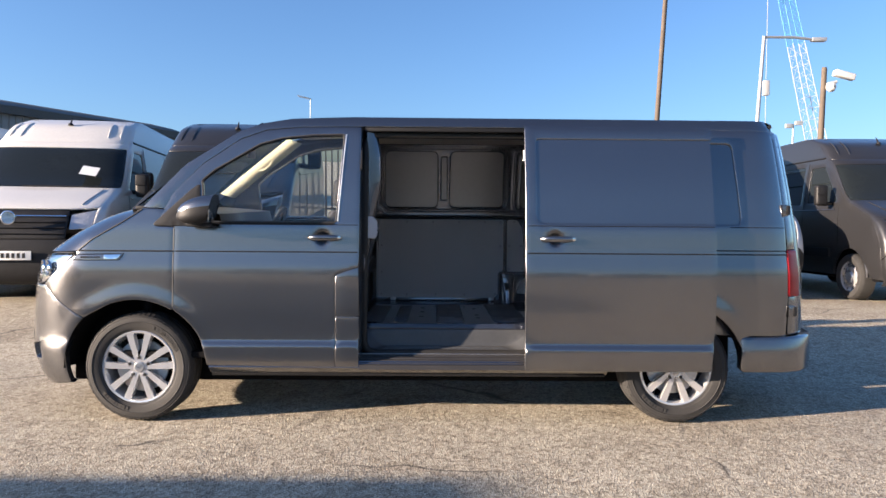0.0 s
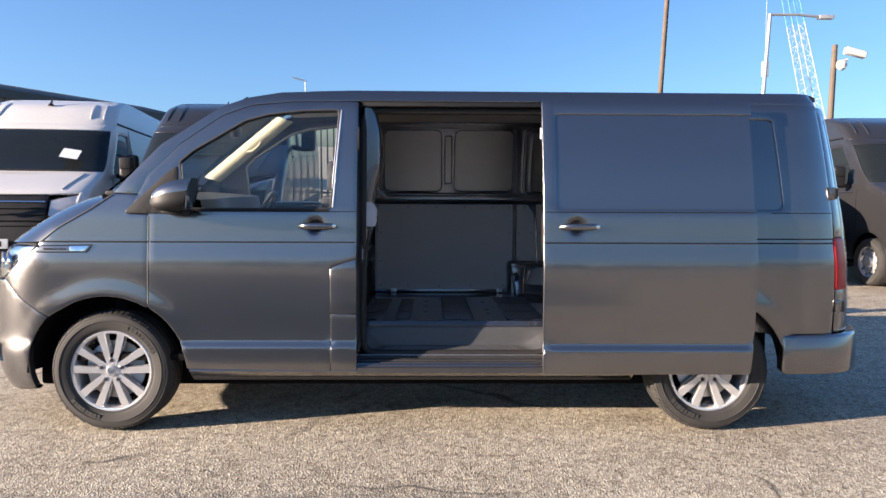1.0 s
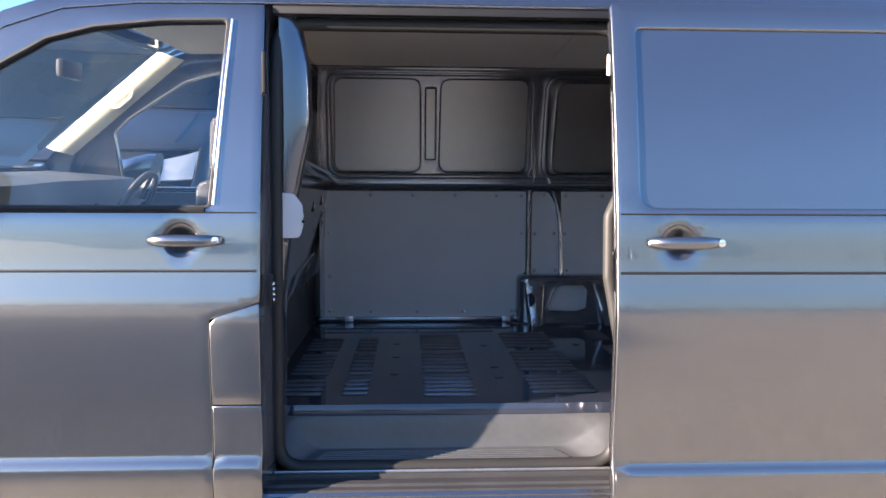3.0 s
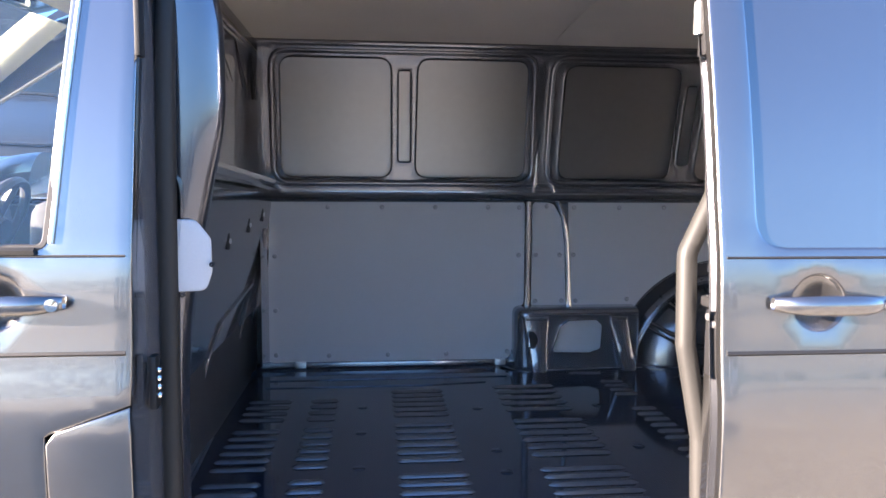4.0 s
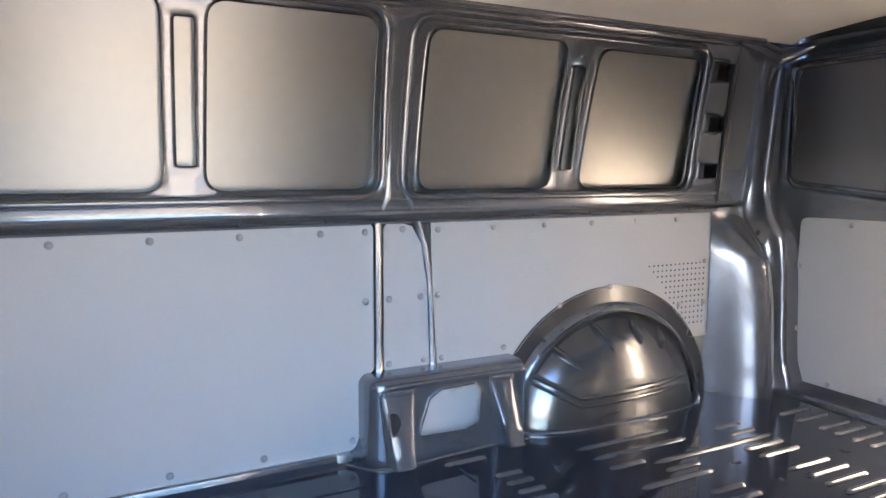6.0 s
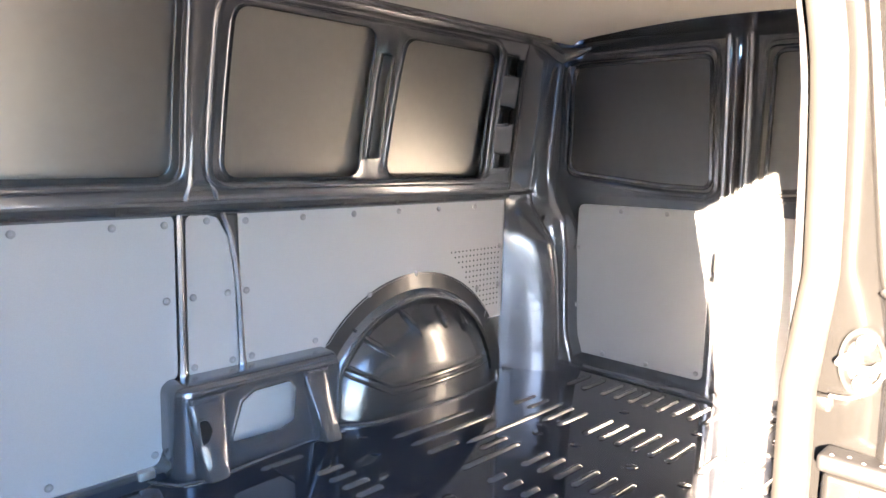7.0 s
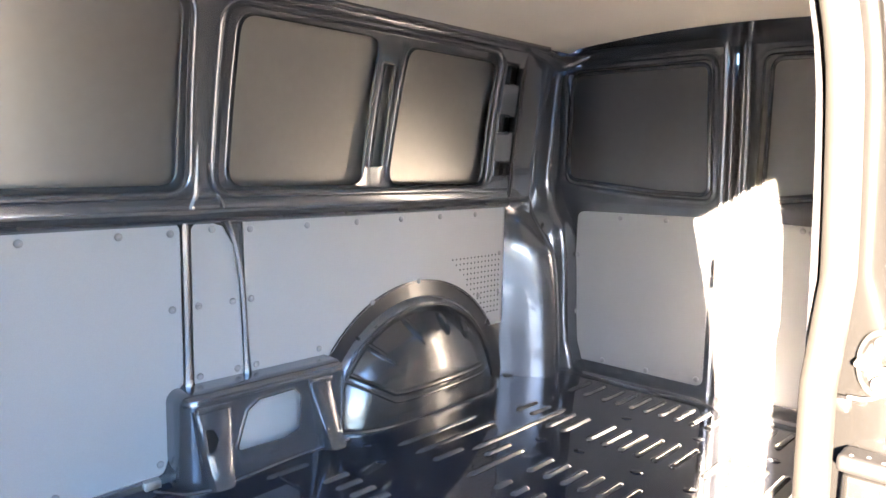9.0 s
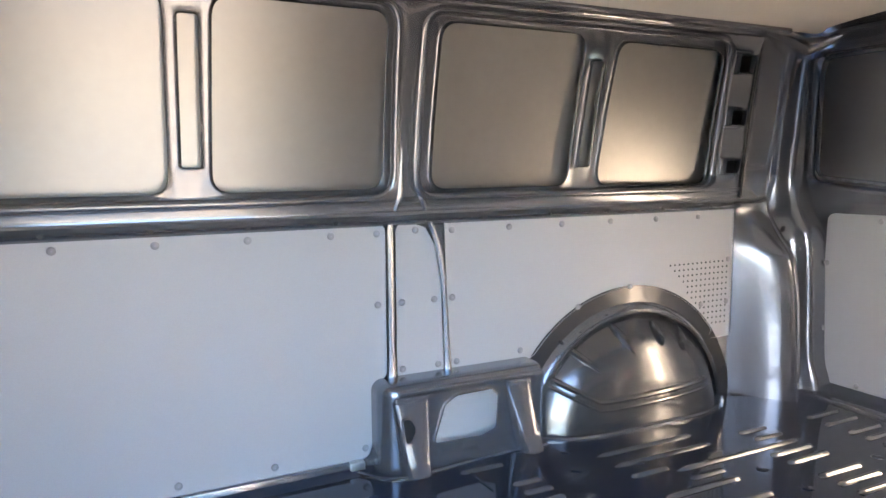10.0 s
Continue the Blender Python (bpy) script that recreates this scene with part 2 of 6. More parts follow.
def grid_bm(f, nu, nv, bm=None, close=False):
    bm = bm or bmesh.new()
    rows = [[bm.verts.new(f(i / nu, j / nv)) for j in range(nv + (0 if close else 1))] for i in range(nu + 1)]
    m = len(rows[0])
    for i in range(nu):
        for j in range(m if close else m - 1):
            q = [rows[i][j], rows[i + 1][j], rows[i + 1][(j + 1) % m], rows[i][(j + 1) % m]]
            if len({id(v) for v in q}) == 4:
                bm.faces.new(q)
    return bm


def box_bm(x0, y0, z0, x1, y1, z1, bevel=0.0, seg=2, bm=None):
    bm = bm or bmesh.new()
    r = bmesh.ops.create_cube(bm, size=1.0, matrix=Matrix.LocRotScale(((x0 + x1) / 2, (y0 + y1) / 2, (z0 + z1) / 2), None, (abs(x1 - x0), abs(y1 - y0), abs(z1 - z0))))
    if bevel:
        es = list({e for v in r["verts"] for e in v.link_edges})
        bmesh.ops.bevel(bm, geom=es, offset=bevel, segments=seg, affect="EDGES", profile=0.6)
    return bm


def lathe_bm(profile, n=40, bm=None, m=None):
    """profile of (radius, along); turned round the y axis."""
    bm = bm or bmesh.new()
    m = m or Matrix()
    rows = []
    for r, y in profile:
        rows.append([bm.verts.new(m @ Vector((r * math.cos(2 * math.pi * k / n), y, r * math.sin(2 * math.pi * k / n)))) for k in range(n)])
    for a, b in zip(rows, rows[1:]):
        for k in range(n):
            bm.faces.new((a[k], b[k], b[(k + 1) % n], a[(k + 1) % n]))
    return bm


def tube_bm(pts, r, n=8, close=False, bm=None, flat=1.0):
    """A round bar along the points."""
    bm = bm or bmesh.new()
    pts = [Vector(p) for p in pts]
    k = len(pts)
    rings = []
    up = None
    for i in range(k):
        a = pts[i - 1] if (i or close) else pts[0]
        b = pts[(i + 1) % k] if (i < k - 1 or close) else pts[-1]
        t = (b - a).normalized()
        if up is None:
            up = t.orthogonal().normalized()
        up = (up - t * up.dot(t)).normalized()
        s = t.cross(up)
        rad = r[i] if isinstance(r, (list, tuple)) else r
        rings.append([bm.verts.new(pts[i] + (up * math.cos(2 * math.pi * j / n) * flat + s * math.sin(2 * math.pi * j / n)) * rad) for j in range(n)])
    for i in range(k if close else k - 1):
        a, b = rings[i], rings[(i + 1) % k]
        off = 0
        if close and i == k - 1:
            off = min(range(n), key=lambda o: (a[0].co - b[o].co).length)
        for j in range(n):
            bm.faces.new((a[j], a[(j + 1) % n], b[(j + 1 + off) % n], b[(j + off) % n]))
    if not close:
        bm.faces.new(rings[0][::-1])
        bm.faces.new(rings[-1])
    return bm

# ---- the subject: long panel van, front axle at x = 0, ground z = 0, centre line y = 0 ----
van = thing("panel_van", "dark grey metallic long panel van with its sliding door open", "van")

WID = curve([0.2, 0.33, 0.478, 0.491, 0.522, 0.75, 0.94, 0.99, 1.04, 1.09, 1.24, 1.30, 1.50, 1.70, 1.86, 1.91, 1.95],
            [0.90, 0.934, 0.947, 0.946, 0.930, 0.942, 0.947, 0.944, 0.936, 0.930, 0.919, 0.908, 0.874, 0.832, 0.792, 0.768, 0.735])
NOSE = curve([0.2, 0.3, 0.45, 0.6, 0.8, 0.9, 1.0, 1.06, 1.12], [0.80, 0.86, 0.90, 0.905, 0.885, 0.86, 0.81, 0.76, 0.68])
TAIL = curve([0.3, 0.6, 1.0, 1.35, 1.8, 1.95], [4.40, 4.40, 4.38, 4.33, 4.25, 4.21])
JAMBY = curve([0.36, 0.90, 1.16, 1.28, 1.36, 1.47, 1.69, 1.87], [-0.880, -0.886, -0.888, -0.885, -0.866, -0.845, -0.812, -0.785])
AXF, AXR, WR = 0.0, 3.4, 0.343


def flare(u, z):
    out = 0.0
    if z > 0.36:
        for cx in (AXF, AXR):
            r = math.hypot(u - cx, z - 0.34)
            t = min(1.0, max(0.0, (0.555 - r) / 0.11))
            out += 0.013 * t * t * (3 - 2 * t) * min(1, max(0, z - 0.50) / 0.22)
    return out


def shell(u, z, box=0.72):
    """The van's outer skin on its left side, unrolled: u runs along the side, round the nose (u < -0.25) and the tail (u > 3.85)."""
    w = WID(z) + flare(u, z)
    if u < -0.25:
        a = min((-0.25 - u) / 1.3, 1.0) * math.pi / 2
        return (-0.25 - (NOSE(z) - 0.25) * max(0, math.sin(a)) ** 0.78, -w * max(0, math.cos(a)) ** 0.78, z)
    if u > 3.85:
        a = min((u - 3.85) / 1.3, 1.0) * math.pi / 2
        return (3.85 + (TAIL(z) - 3.85) * max(0, math.sin(a)) ** box, -w * max(0, math.cos(a)) ** box, z)
    return (u, -w, z)


def tail_bump(u, z, box=0.5):
    w = WID(z) + 0.012
    if u < 3.85:
        return (u, -w, z)
    a = min((u - 3.85) / 1.3, 1.0) * math.pi / 2
    return (3.85 + 0.60 * max(0, math.sin(a)) ** 0.66, -w * max(0, math.cos(a)) ** 0.7, z)


def mirrored(f):
    return lambda u, v: (lambda p: (p[0], -p[1], p[2]))(f(u, v, 0.42))


DOOR_OUT = [(0.241, 0.72), *arc(AXF, 0.34, 0.446, 55.5, 4, 10), (1.238, 0.358), (1.238, 0.935), (1.252, 0.945), (1.384, 0.99), (1.384, 1.872), (1.017, 1.868), (0.79, 1.846),
            (0.627, 1.786), (0.40, 1.625), (0.22, 1.44), (0.135, 1.255), (0.14, 1.24), (0.241, 1.235)]
GLASS_OUT = rounded([(0.42, 1.262), (1.244, 1.262), (1.284, 1.828), (1.08, 1.822), (0.885, 1.80), (0.75, 1.762), (0.468, 1.59), (0.395, 1.525)], [0.02, 0.02, 0.02, 0, 0, 0, 0.03, 0.03])
FENDER = [(0.232, 0.724), (0.232, 1.225), (0.13, 1.228), (0.12, 1.25), (0.175, 1.335), (0.035, 1.342), (-0.08, 1.262), (-0.235, 1.172), (-0.38, 1.078), (-0.372, 1.055), (-0.67, 0.868), *arc(AXF, 0.34, 0.44, 132, 58.8, 16)]
BUMPER = [(-0.665, 0.858), (-0.72, 0.85), (-1.545, 0.85), (-1.545, 0.24), (-0.6, 0.23), (-0.40, 0.25), *arc(AXF, 0.34, 0.44, 192, 134, 12)]
LAMP = rounded([(-0.375, 1.062), (-0.665, 0.878), (-0.80, 0.86), (-1.02, 0.90), (-1.06, 1.03), (-0.62, 1.062)], [0.01, 0.02, 0.02, 0.03, 0.03, 0])
APILLAR = [(0.04, 1.352), (0.185, 1.345), (0.15, 1.30), (0.23, 1.452), (0.40, 1.636), (0.627, 1.797), (0.79, 1.857), (1.017, 1.879), (1.39, 1.884), (2.46, 1.884), (3.3, 1.88), (4.16, 1.872), (4.12, 1.94),
           (1.34, 1.945), (0.946, 1.93), (0.76, 1.895), (0.62, 1.842), (0.29, 1.622)]
QUARTER = [(2.60, 0.36), (2.965, 0.36), *arc(AXR, 0.34, 0.43, 177, 15, 24), (3.84, 0.57), (4.12, 0.565), (4.14, 0.9), (4.14, 1.1), (4.155, 1.35), (4.16, 1.868), (2.60, 1.876)]
QPRESS = rounded([(2.68, 1.262), (3.80, 1.262), (3.765, 1.79), (2.68, 1.79)], 0.05)
SPRESS = rounded([(1.455, 1.262), (2.556, 1.262), (2.556, 1.80), (1.455, 1.80)], [0.06, 0, 0, 0.03])


CREASE = (0.470, 0.482, 0.493, 0.506, 0.519, 0.531, 0.985)


def rings(cx):
    return [(cx + r * math.cos(radians(a)), 0.34 + r * math.sin(radians(a))) for r in (0.455, 0.470, 0.485, 0.50, 0.515, 0.53, 0.545) for a in range(30, 151, 4)]


def offset(f, d):
    def g(u, v):
        p = Vector(f(u, v))
        e = 0.004
        n = (Vector(f(u + e, v)) - Vector(f(u - e, v))).cross(Vector(f(u, v + e)) - Vector(f(u, v - e))).normalized()
        return tuple(p - n * d)
    return g


def handle(parent, x, z, f, side):
    """A pull handle over a round dish."""
    y = f(x, z)[1]
    h = new("handle")
    h.parent = parent
    s = side
    part("dish", lathe_bm([(0.060, 0.008), (0.053, 0.010), (0.048, 0.014), (0.036, 0.020), (0.02, 0.023), (0.001, 0.024)], 28, None, Matrix.Translation((x - 0.014, y, z)) @ Matrix.Diagonal((1, s, 1, 1))), PAINT, h, "dished grip recess")

    def grip(a, b):
        t = a * 2 - 1
        r = 0.017 * (1 - 0.35 * abs(t) ** 3)
        bow = 0.03 * (1 - t ** 4) + 0.008
        an = b * 2 * math.pi
        return (x + 0.105 * t, y - s * (bow + 0.7 * r * math.cos(an)), z + r * math.sin(an) * 1.05)
    part("grip", grid_bm(grip, 18, 12, None, True), PAINT, h)
    part("lock", lathe_bm([(0.011, 0.003), (0.011, -0.004), (0.001, -0.005)], 16, None, Matrix.Translation((x + 0.095, y - s * 0.032, z)) @ Matrix.Diagonal((1, s, 1, 1))), CHROME, h, "chrome key lock")
    return h


def mirror_unit(parent, s):
    """A door mirror: painted shell, black foot, glass."""
    m = new("door_mirror")
    m.parent = parent

    def shape(a, b):
        an = b * 2 * math.pi
        q = max(0.0, 1 - (1 - a) ** 2.6) ** 0.5 * (1 - 0.05 * a ** 3)
        ca, sa = math.cos(an), math.sin(an)
        ca, sa = math.copysign(abs(ca) ** 0.7, ca), math.copysign(abs(sa) ** 0.7, sa)
        return (0.302 + 0.215 * a + 0.025 * sa * q * a, s * (-1.05 - 0.095 * ca * q), 1.300 + 0.030 * a + (0.102 if sa > 0 else 0.072) * sa * q)
    bm = grid_bm(shape, 14, 28, None, True)
    bmesh.ops.holes_fill(bm, edges=bm.edges)
    part("shell", bm, PAINT, m)
    low = grid_bm(lambda a, b: (lambda p: (p[0] + 0.004 * (a - 0.5), p[1] + (p[1] + s * 1.05) * 0.03, p[2] - 0.003))(shape(0.03 + 0.97 * a, 0.47 + 0.56 * b)), 14, 14)
    part("lower_cover", low, BLACK, m, "black lower mirror cover")
    part("foot", box_bm(0.35, s * -0.88, 1.230, 0.47, s * -1.04, 1.262, 0.012), BLACK, m)
    part("mirror_sail", sheet_bm(rounded([(0.10, 1.237), (0.40, 1.237), (0.385, 1.50), (0.33, 1.46), (0.20, 1.335)], 0.012), offset(shell if s > 0 else mirrored(shell), -0.004 * s), (), 0.05, 0.004, 0.012, s < 0), BLACK, m, "black triangular mirror base")
    gl = box_bm(-0.002, -0.075, -0.07, 0.002, 0.075, 0.07, 0.002)
    bmesh.ops.transform(gl, matrix=Matrix.Translation((0.508, s * -1.05, 1.333)) @ Matrix.Rotation(s * 0.08, 4, "Z"), verts=gl.verts)
    part("mirror_glass", gl, CHROME, m, "mirror glass")
    return m


def front_door(s):
    f = shell if s > 0 else mirrored(shell)
    d = new("front_door")
    d.parent = van
    fl = s < 0
    body = sheet("door_skin", DOOR_OUT, f, PAINT, d, [GLASS_OUT, arc(1.16, 1.168, 0.054, 0, 345, 23)], 0.036, 0.006, 0.03, flip=fl, rows=CREASE, extra=rings(AXF))
    sheet("window_pane", rounded([(0.40, 1.25), (1.26, 1.25), (1.30, 1.84), (1.08, 1.834), (0.885, 1.812), (0.74, 1.772), (0.455, 1.60), (0.38, 1.53)], 0.01), offset(f, 0.016 * s), GLASS, d, (), 0.08, 0, 0.004, flip=fl, label="clear side window glass").visible_shadow = False
    ins = rounded([(0.52, 0.50), (1.24, 0.40), (1.36, 1.0), (1.36, 1.25), (0.25, 1.25), (0.25, 0.88)], 0.05)
    sheet("door_trim", ins, offset(f, 0.075 * s), DASH, d, (), 0.1, 0.006, 0.02, flip=fl, label="dark plastic inner door trim")
    part("window_seal", tube_bm([offset(f, 0.004 * s)(*p) for p in GLASS_OUT], 0.007, 6, True), RUBBER, d)
    part("waist_seal", tube_bm([offset(f, -0.001 * s)(0.43 + 0.08 * i, 1.256) for i in range(11)], 0.008, 6), BLACK, d)
    # Bright bar added in place of sunlight on the rear window frame edge.
    part("lit_frame_edge", tube_bm([offset(f, -0.002 * s)(1.255 + 0.04 * i / 10, 1.27 + 0.555 * i / 10) for i in range(11)], 0.0045, 6), STEEL, d, "steel bar for the sunlit window frame edge")
    # Black bar added over the sunlit edges to darken the wing-to-door gap.
    part("gap_shade_bar", tube_bm([offset(f, 0.003 * s)(0.2365, 0.735 + 0.0485 * i) for i in range(11)], 0.0052, 6), BLACK, d)
    handle(d, 1.175, 1.168, f, s)
    mirror_unit(d, s)
    return d


def wheel(x, s):
    w = new("wheel")
    w.parent = van
    y = -0.885 * s
    m = Matrix.Translation((x, y, WR)) @ Matrix.Diagonal((1, s, 1, 1))
    tp = [(0.222, 0.0), (0.232, -0.004), (0.236, -0.010), (0.240, -0.010), (0.243, -0.013), (0.25, -0.016), (0.285, -0.022), (0.287, -0.0245), (0.290, -0.0245), (0.292, -0.022), (0.306, -0.021), (0.316, -0.017), (0.318, -0.019), (0.328, -0.010), (0.338, 0.012), (0.342, 0.03), (0.343, 0.06), (0.336, 0.062), (0.336, 0.07), (0.343, 0.072), (0.343, 0.10), (0.336, 0.102),
          (0.336, 0.11), (0.343, 0.112), (0.342, 0.165), (0.336, 0.19), (0.30, 0.21), (0.24, 0.205), (0.22, 0.2)]
    tyre = part("tyre", lathe_bm(tp, 72, None, m), TYRE, w, "black road tyre", sharp="recalc")
    bm = bmesh.new()
    for k in range(72):
        a = 2 * math.pi * k / 72
        mm = m @ Matrix.Rotation(-a, 4, "Y") @ Matrix.Translation((0.3325, 0.004 + 0.003 * (k % 2), 0)) @ Matrix.Rotation(radians(-27), 4, "Z")
        bmesh.ops.create_cube(bm, size=1, matrix=mm @ Matrix.Diagonal((0.010, 0.036, 0.019, 1)))
    part("tread_block", bm, TYRE, tyre, smooth=False)
    for a0, n in ((68, 9), (255, 8)):
        for k in range(n):
            an = radians(a0 - 5.2 * k)
            bm = bmesh.new()
            mm = m @ Matrix.Rotation(-an, 4, "Y") @ Matrix.Translation((0.268, -0.0200, 0))
            bmesh.ops.create_cube(bm, size=1, matrix=mm @ Matrix.Diagonal((0.027, 0.005, 0.013 + 0.005 * (k % 3), 1)))
            part("sidewall_mark", bm, TYRE, tyre, smooth=False)
    rim = part("rim", lathe_bm([(0.225, 0.004), (0.232, -0.003), (0.226, -0.007), (0.216, -0.005), (0.211, 0.004), (0.205, 0.03), (0.2, 0.11), (0.195, 0.18)], 64, None, m), ALLOY, w, "silver alloy wheel rim", sharp="recalc")
    for k in range(5):
        for sd in (-1, 1):
            a = 2 * math.pi * k / 5 + math.pi / 2 + sd * 0.265
            base = 2 * math.pi * k / 5 + math.pi / 2 + sd * 0.30

            def spoke(t, q, a=a, base=base, sd=sd):
                r = 0.036 + 0.186 * t
                ang = base + (a - base) * t
                wdt = 0.0175 + 0.0085 * t
                prof = ((-1, 0.040), (-0.95, 0.004), (-0.80, -0.004), (0.80, -0.004), (0.95, 0.004), (1, 0.040))
                i = min(int(q * 5 + 1e-6), 5)
                px, dy = prof[i]
                c = Vector((math.cos(ang), 0, math.sin(ang))) * r + Vector((-math.sin(ang), 0, math.cos(ang))) * (px * wdt)
                return m @ Vector((c.x, dy + 0.006 - 0.006 * t, c.z))
            part("spoke", grid_bm(spoke, 6, 5), ALLOY, rim, sharp="recalc")
    part("hub", lathe_bm([(0.066, 0.05), (0.066, 0.018), (0.062, 0.010), (0.040, 0.005), (0.036, -0.001), (0.001, -0.003)], 36, None, m), ALLOY, rim, sharp="recalc")
    part("centre_cap", lathe_bm([(0.031, -0.002), (0.029, -0.006), (0.022, -0.0075), (0.0205, -0.006), (0.001, -0.006)], 30, None, m), STEEL, rim, "grey centre cap with a raised ring")
    bm = bmesh.new()
    for ch in ((-1, 1), (1, 1)):
        tube_bm([m @ Vector((ch[0] * 0.016, -0.008, 0.012)), m @ Vector((ch[0] * 0.006, -0.008, -0.012)), m @ Vector((0, -0.008, 0.004))], 0.0022, 4, False, bm)
    part("cap_mark", bm, CHROME, rim)
    for k in range(5):
        a = 2 * math.pi * k / 5 + math.pi / 2
        at = m @ Matrix.Translation((0.060 * math.cos(a), 0, 0.060 * math.sin(a)))
        seat = part("bolt_seat", lathe_bm([(0.017, 0.02), (0.0175, 0.001), (0.0155, -0.001), (0.0145, 0.001), (0.0135, 0.006), (0.001, 0.006)], 16, None, at), ALLOY, rim, sharp="recalc")
        part("bolt", lathe_bm([(0.0115, 0.008), (0.0110, -0.001), (0.0085, -0.003), (0.001, -0.003)], 6, None, at), BLACK, seat, smooth=False)
    part("brake_disc", lathe_bm([(0.165, 0.075), (0.165, 0.06), (0.09, 0.06), (0.09, 0.05), (0.001, 0.05)], 40, None, m), STEEL, w, "steel brake disc", sharp="recalc")
    part("backing", lathe_bm([(0.215, 0.16), (0.001, 0.165)], 30, None, m), DARKGAP, w)
    return w


for sd in (1, -1):
    fs = shell if sd > 0 else mirrored(shell)
    fl = sd < 0
    front_door(sd)
    sheet("front_wing", FENDER, fs, PAINT, van, (), 0.03, 0.006, 0.03, fl, rows=(1.078,), extra=rings(AXF))
    sheet("front_bumper", BUMPER, fs, PAINT, van, [rounded([(-0.95, 0.36), (-0.72, 0.38), (-0.70, 0.50), (-0.95, 0.47)], 0.02)], 0.04, 0.006, 0.04, fl, extra=rings(AXF))
    sheet("fog_vent", rounded([(-0.96, 0.35), (-0.71, 0.37), (-0.69, 0.51), (-0.96, 0.48)], 0.02), offset(fs, 0.03 * sd), BLACK, van, (), 0.06, 0.004, 0.01, fl)
    lamp = new("headlamp")
    lamp.parent = van
    sheet("lens", LAMP, offset(fs, 0.002 * sd), LENS, lamp, (), 0.05, 0.003, 0.004, fl, "clear headlamp lens").visible_shadow = False
    sheet("reflector", [(u * 0.97 - 0.02, 0.965 + (z - 0.965) * 0.9) for u, z in LAMP], offset(fs, 0.03 * sd), CHROME, lamp, (), 0.05, 0.004, 0.02, fl, "silver lamp reflector")
    for uu in (-0.68, -0.84):
        part("projector", lathe_bm([(0.052, -0.01), (0.05, -0.02), (0.04, 0.0), (0.02, -0.02), (0.001, -0.024)], 24, None, Matrix.Translation(offset(fs, 0.018 * sd)(uu, 0.965)) @ Matrix.Rotation(-0.9 * sd, 4, "Z") @ Matrix.Diagonal((1, sd, 1, 1))), CHROME, lamp)
    sheet("grille", [(-1.075, 0.90), (-1.545, 0.90), (-1.545, 1.04), (-1.075, 1.04)], offset(fs, 0.012 * sd), BLACK, van, (), 0.06, 0.004, 0.01, fl)
    sheet("lower_grille", [(-1.02, 0.42), (-1.545, 0.42), (-1.545, 0.62), (-1.02, 0.62)], offset(fs, -0.003 * sd), BLACK, van, (), 0.06, 0.004, 0.01, fl)
    for zz in (0.93, 0.97, 1.01):
        part("grille_bar", tube_bm([offset(fs, 0.002 * sd)(-1.08 - 0.046 * i, zz) for i in range(11)], 0.006, 5), CHROME, van)
    strip = sheet("side_badge", rounded([(-0.385, 1.018), (-0.10, 1.020), (-0.07, 1.060), (-0.375, 1.054)], 0.006), offset(fs, -0.002 * sd), PAINT, van, (), 0.05, 0.002, 0.003, fl, "slim wing badge strip")
    sheet("badge_tip", rounded([(-0.19, 1.026), (-0.11, 1.026), (-0.085, 1.054), (-0.19, 1.052)], 0.004), offset(fs, -0.006 * sd), CHROME, strip, (), 0.05, 0.002, 0.003, fl, "chrome badge tip")
    bm = bmesh.new()
    for i in range(9):
        p = offset(fs, -0.005 * sd)(-0.325 + 0.013 * i, 1.036)
        box_bm(p[0] - 0.004, p[1] - 0.001, p[2] - 0.005, p[0] + 0.004, p[1] + 0.001, p[2] + 0.005, 0, 1, bm)
    part("lettering_bar", bm, BLACK, strip, smooth=False)
    part("badge_outline", tube_bm([offset(fs, -0.004 * sd)(*p) for p in refine([(-0.385, 1.018), (-0.10, 1.020), (-0.07, 1.060), (-0.375, 1.054)], 0.03)], 0.0022, 5, True), BLACK, strip)
    part("lamp_surround", tube_bm([offset(fs, -0.001 * sd)(*p) for p in LAMP], 0.004, 5, True), BLACK, lamp, "dark lamp edge")
    part("bonnet_gap", tube_bm([offset(fs, -0.0015 * sd)(*p) for p in refine([(-0.375, 1.074), (-0.235, 1.169), (-0.08, 1.259), (0.035, 1.339)], 0.03)[:18]], 0.0045, 5), BLACK, van)
    part("cowl_corner", box_bm(-0.03, -sd * 0.80 - 0.06, 1.335, 0.085, -sd * 0.80 + 0.06, 1.362, 0.010), BLACK, van, "black scuttle corner")
    sheet("roof_side", APILLAR, fs, PAINT, van, (), 0.06, 0.004, 0.03, fl)
    # sill, pillar foot and fuel flap
    sheet("sill", [(0.458, 0.30), (2.955, 0.30), (2.962, 0.35), (0.456, 0.35)], (lambda u, z, fs=fs, sd=sd: (lambda p: (p[0], p[1] + sd * (0.35 - z) * 1.1, p[2]))(fs(u, z))), PAINT, van, (), 0.08, 0.004, 0.05, fl)
    part("sill_edge", tube_bm([(x, -sd * 0.875, 0.302) for x in (0.46, 1.5, 2.95)], 0.012, 6), BLACK, van)
    sheet("pillar_foot", [(1.248, 0.358), (1.385, 0.358), (1.385, 0.672), (1.248, 0.672)], fs, PAINT, van, (), 0.04, 0.004, 0.03, fl, rows=CREASE)
    sheet("fuel_flap", [(1.248, 0.682), (1.385, 0.682), (1.385, 0.98), (1.262, 0.938), (1.248, 0.92)], fs, PAINT, van, (), 0.06, 0.004, 0.02, fl)
